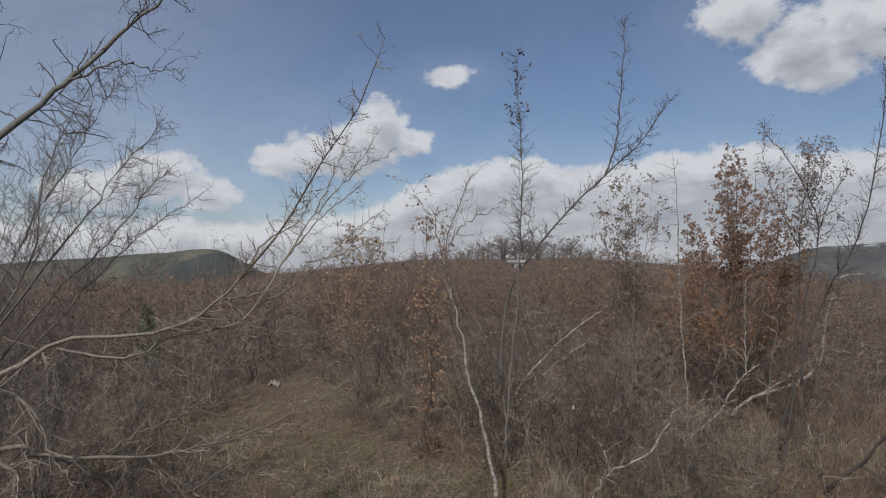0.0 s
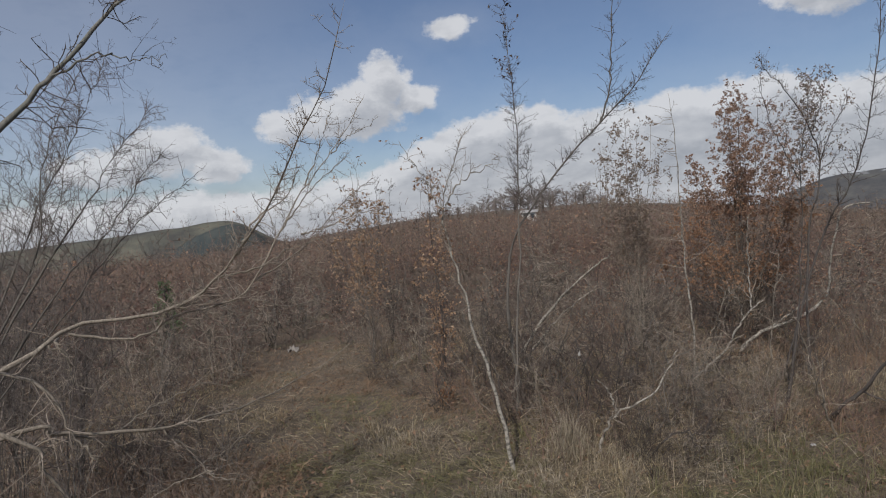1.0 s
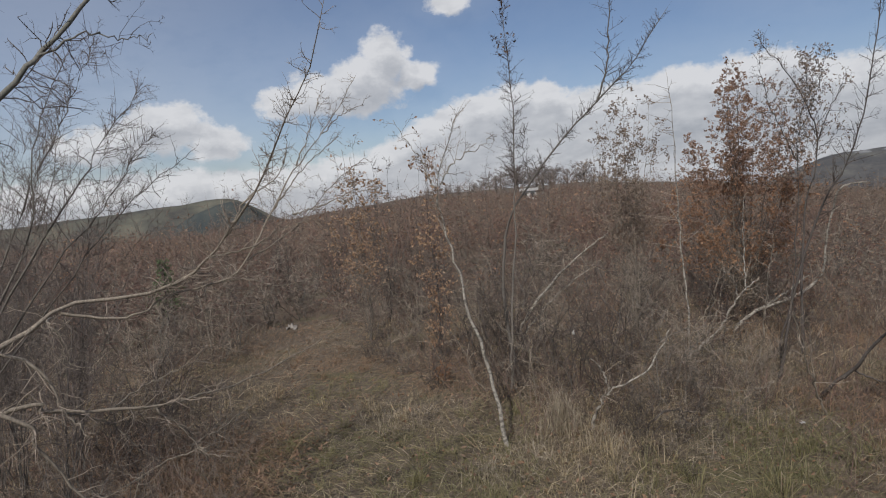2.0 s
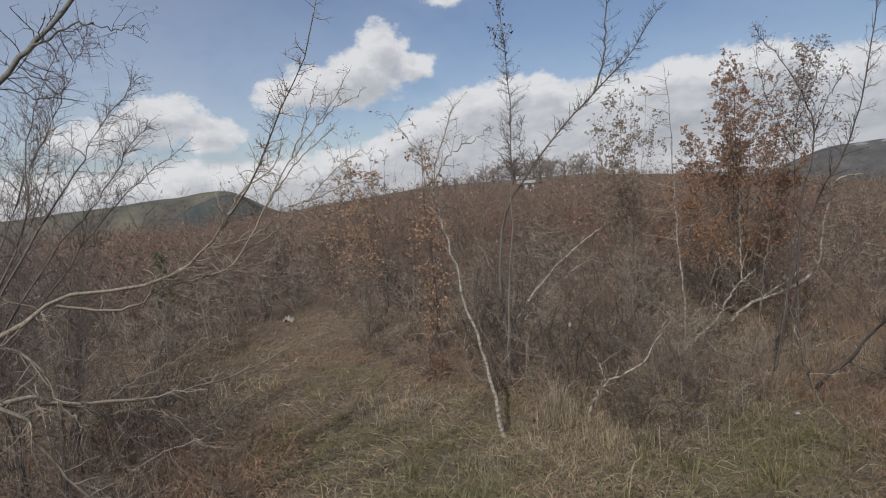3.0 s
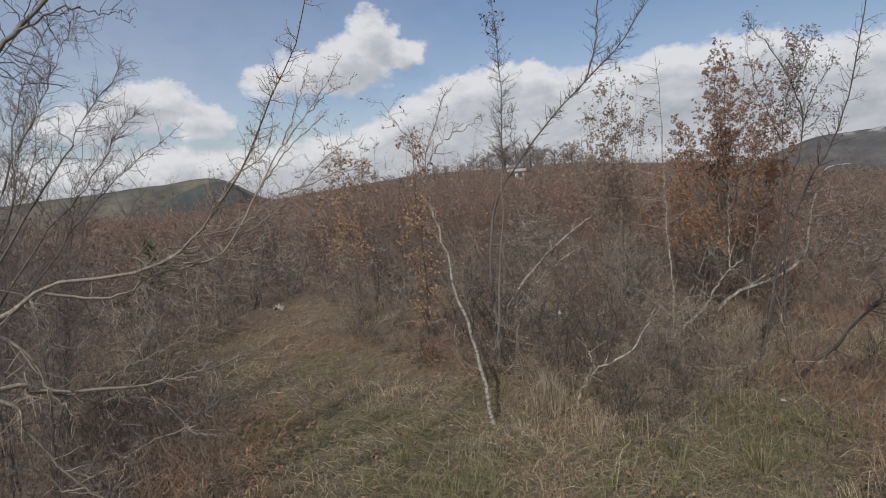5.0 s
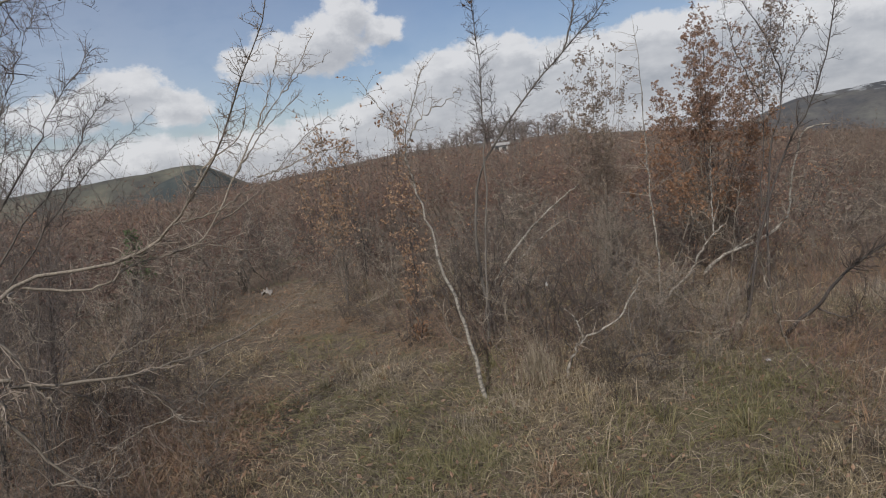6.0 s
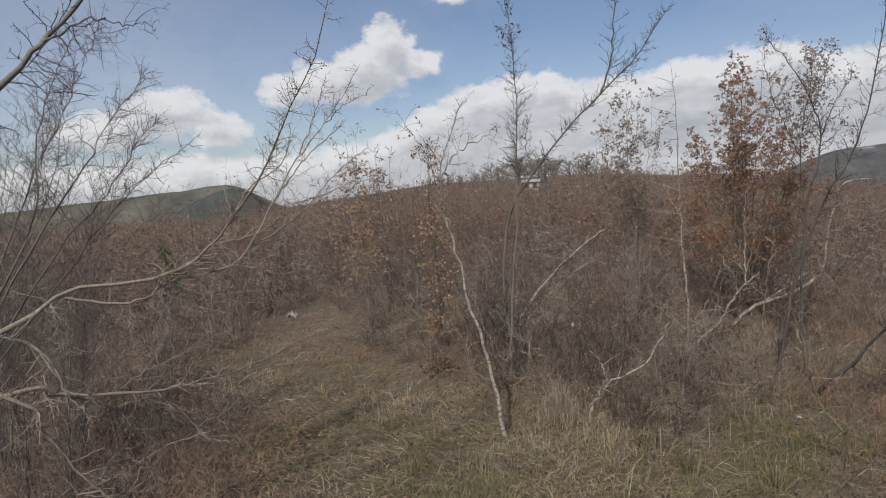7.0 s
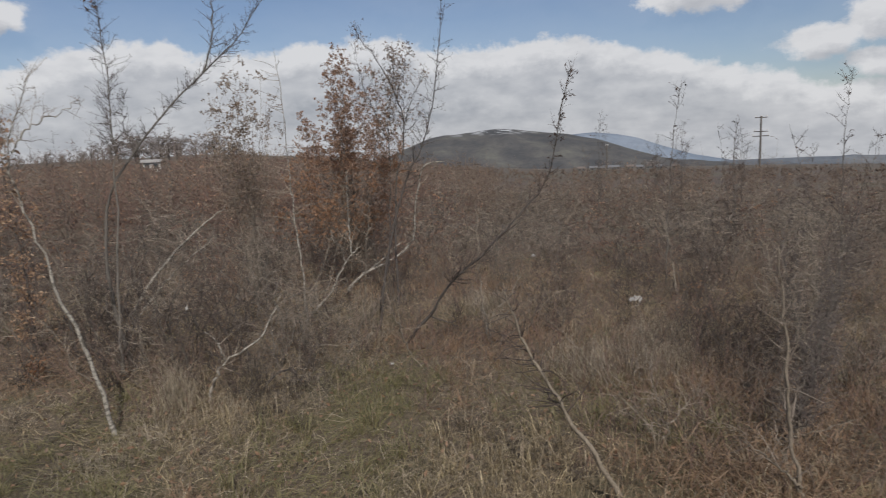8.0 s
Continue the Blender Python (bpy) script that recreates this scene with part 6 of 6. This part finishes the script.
rag("paper_scrap", "pale crumpled paper scrap lying in the grass", (-3.86, 14.0, 0.04), (0.27, 0.2, 0.42), M_RUST, 1)
rag("plastic_scrap", "small white plastic scrap in the grass", (3.38, 6.33, 0.16), (0.05, 0.045, 0.06), M_WHITE, 2)
rag("plastic_bag", "white torn plastic bag lying in the brush", (7.61, 6.31, 0.22), (0.26, 0.2, 0.2), M_WHITE, 3, 30)
rag("plastic_scrap", "white plastic scrap caught in the twigs", (1.3, 7.45, 1.0), (0.035, 0.03, 0.16), M_WHITE, 4)
rag("plastic_scrap", "white plastic scrap caught in the bare brush", (8.09, 9.37, 0.45), (0.08, 0.07, 0.2), M_WHITE, 5)


def utility_pole(x, y, h, arms, label):
    root = new("utility_pole")
    root.location = (x, y, float(height(x, y)))
    root.rotation_euler = (0, 0, radians(-58))
    tagged(root, label, "utility pole")
    P = np.stack([np.zeros(9), np.zeros(9), np.append(np.linspace(-0.3, h, 8), h + 0.05)], 1)[None]
    part("post", shoots_mesh("post", [(P, np.linspace(0.17, 0.12, 9)[None], 10)], M_POLE), root)
    for z, w in arms:
        arm = part("crossarm", box_mesh("crossarm", (w, 0.12, 0.14), (0, 0.16, z), M_POLE, 0.015), root)
        for k in range(3):
            px = (k - 1) * w * 0.45
            bm = bmesh.new()
            for rr, zz, dz in ((0.02, 0.1, 0.12), (0.075, 0.2, 0.1), (0.05, 0.29, 0.1)):
                bmesh.ops.create_cone(bm, cap_ends=True, segments=10, radius1=rr, radius2=rr * 0.8, depth=dz, matrix=Matrix.Translation((px, 0.16, z + zz)))
            part("insulator", bm_mesh("insulator", bm, M_CERAMIC), arm, "pale ceramic insulator")


utility_pole(93.1, 58.4, 9.4, [(9.2, 1.7), (6.4, 2.3), (7.1, 1.9)], "weathered wooden utility pole with crossarms")
utility_pole(107.6, 104.5, 7.2, [(6.9, 0.5)], "slim bare wooden utility pole")


def cottage(x, y, w, d, h, turn, roof, label, windows=3, z=0.0, rise=0.4, wall=M_WALL):
    root = new("house")
    root.location, root.rotation_euler = (x, y, float(height(x, y)) + z), (0, 0, radians(turn))
    tagged(root, label, "house")
    part("wall", box_mesh("wall", (w, d, h), (0, 0, h / 2), wall), root)
    bm = bmesh.new()
    o, t = 0.4, d * rise
    c = [(-w / 2 - o, -d / 2 - o, h - 0.1), (w / 2 + o, -d / 2 - o, h - 0.1), (w / 2 + o, d / 2 + o, h - 0.1), (-w / 2 - o, d / 2 + o, h - 0.1), (-w / 2 - o, 0, h + t), (w / 2 + o, 0, h + t)]
    vs = [bm.verts.new(p) for p in c]
    for f in ((0, 1, 5, 4), (2, 3, 4, 5), (0, 4, 3), (1, 2, 5), (3, 2, 1, 0)):
        bm.faces.new([vs[i] for i in f])
    part("roof", bm_mesh("roof", bm, roof), root)
    for k in range(windows):
        part("window", box_mesh("window", (0.8, 0.12, 0.9), (w * ((k + 0.5) / windows - 0.5), -d / 2 - 0.03, h * 0.55), M_GLASS), root)
    return root


cottage(15.6, 129.0, 2.9, 2.8, 1.9, -9, M_WHITE, "white house with a pale roof among bare trees", windows=2, wall=M_LIME, rise=0.16)
farm = [(44.75, 520, 8, 5, 1.9, M_SHEET), (45.95, 560, 15, 6, 2.0, M_SHEET), (47.65, 500, 5, 5, 2.4, M_ROOF), (48.45, 470, 4, 4, 2.2, M_SHEET), (49.25, 520, 5, 5, 2.6, M_ROOF), (50.05, 480, 4, 4, 2.2, M_SHEET), (51.35, 460, 4, 4, 2.2, M_ROOF), (43.55, 450, 5, 4, 1.9, M_ROOF)]
for k, (b, r, w, d, h, roof) in enumerate(farm):
    cottage(r * math.sin(radians(b)), r * math.cos(radians(b)), w, d, h, -b + 7 * (k % 3), roof, "long pale farm building on the plain" if k == 1 else "small pale village house on the plain", 2 + (k == 1) * 5, z=-0.3, rise=0.3)


def far_trees():
    rng = np.random.default_rng(15)
    first = {}
    spots = [(-14 + 3.1 * k + rng.uniform(-2, 2), 330 + rng.uniform(-25, 25), rng.uniform(6.5, 9.5) * (1.5 if 10 < k < 27 else 0.85)) for k in range(32)]
    spots += [(r * math.sin(b), r * math.cos(b), h) for r, b, h in zip(rng.uniform(480, 620, 9), np.radians(rng.uniform(45.6, 50.6, 9)), rng.uniform(5, 8, 9))]
    for k, (x, y, h) in enumerate(spots):
        v = k % 3
        if v not in first:
            g = np.random.default_rng(200 + v)
            root = new("far_tree")
            tagged(root, "distant bare tree with a rounded twiggy crown", "tree", "distant bare trees")
            T = spline([(0, 0, -0.02), (0.01, 0, 0.3), (0.0, 0.01, 0.65), (0.02, 0, 0.95)], 8)[None]
            TR = np.linspace(0.03, 0.006, 8)[None]
            P1, R1 = grow(T, TR, 22, g, (0.1, 0.9), (40, 80), K=3, up=0.25, fixed=0.6, least=0.004)
            P2, R2 = grow(P1, R1, 5, g, (0.2, 1), (25, 65), 0.5, K=2, up=0.1, least=0.0075)
            P3, R3 = grow(P2, R2, 5, g, (0.2, 1), (30, 80), 0.7, K=2, up=0.03, least=0.008)
            part("trunk", shoots_mesh("trunk", [(T, TR, 6)], M_GREY), root)
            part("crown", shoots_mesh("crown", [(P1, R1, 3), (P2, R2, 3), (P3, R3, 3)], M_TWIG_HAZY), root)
            first[v] = root
            root.matrix_basis = pose(x, y, float(height(x, y)), 0, 0, 40 * k) @ Matrix.Diagonal((h, h, h, 1))
        else:
            ob = copy_thing(first[v], pose(x, y, float(height(x, y)), 0, 0, 40 * k))
            ob.scale = (h * 1.35, h * 1.35, h)


far_trees()
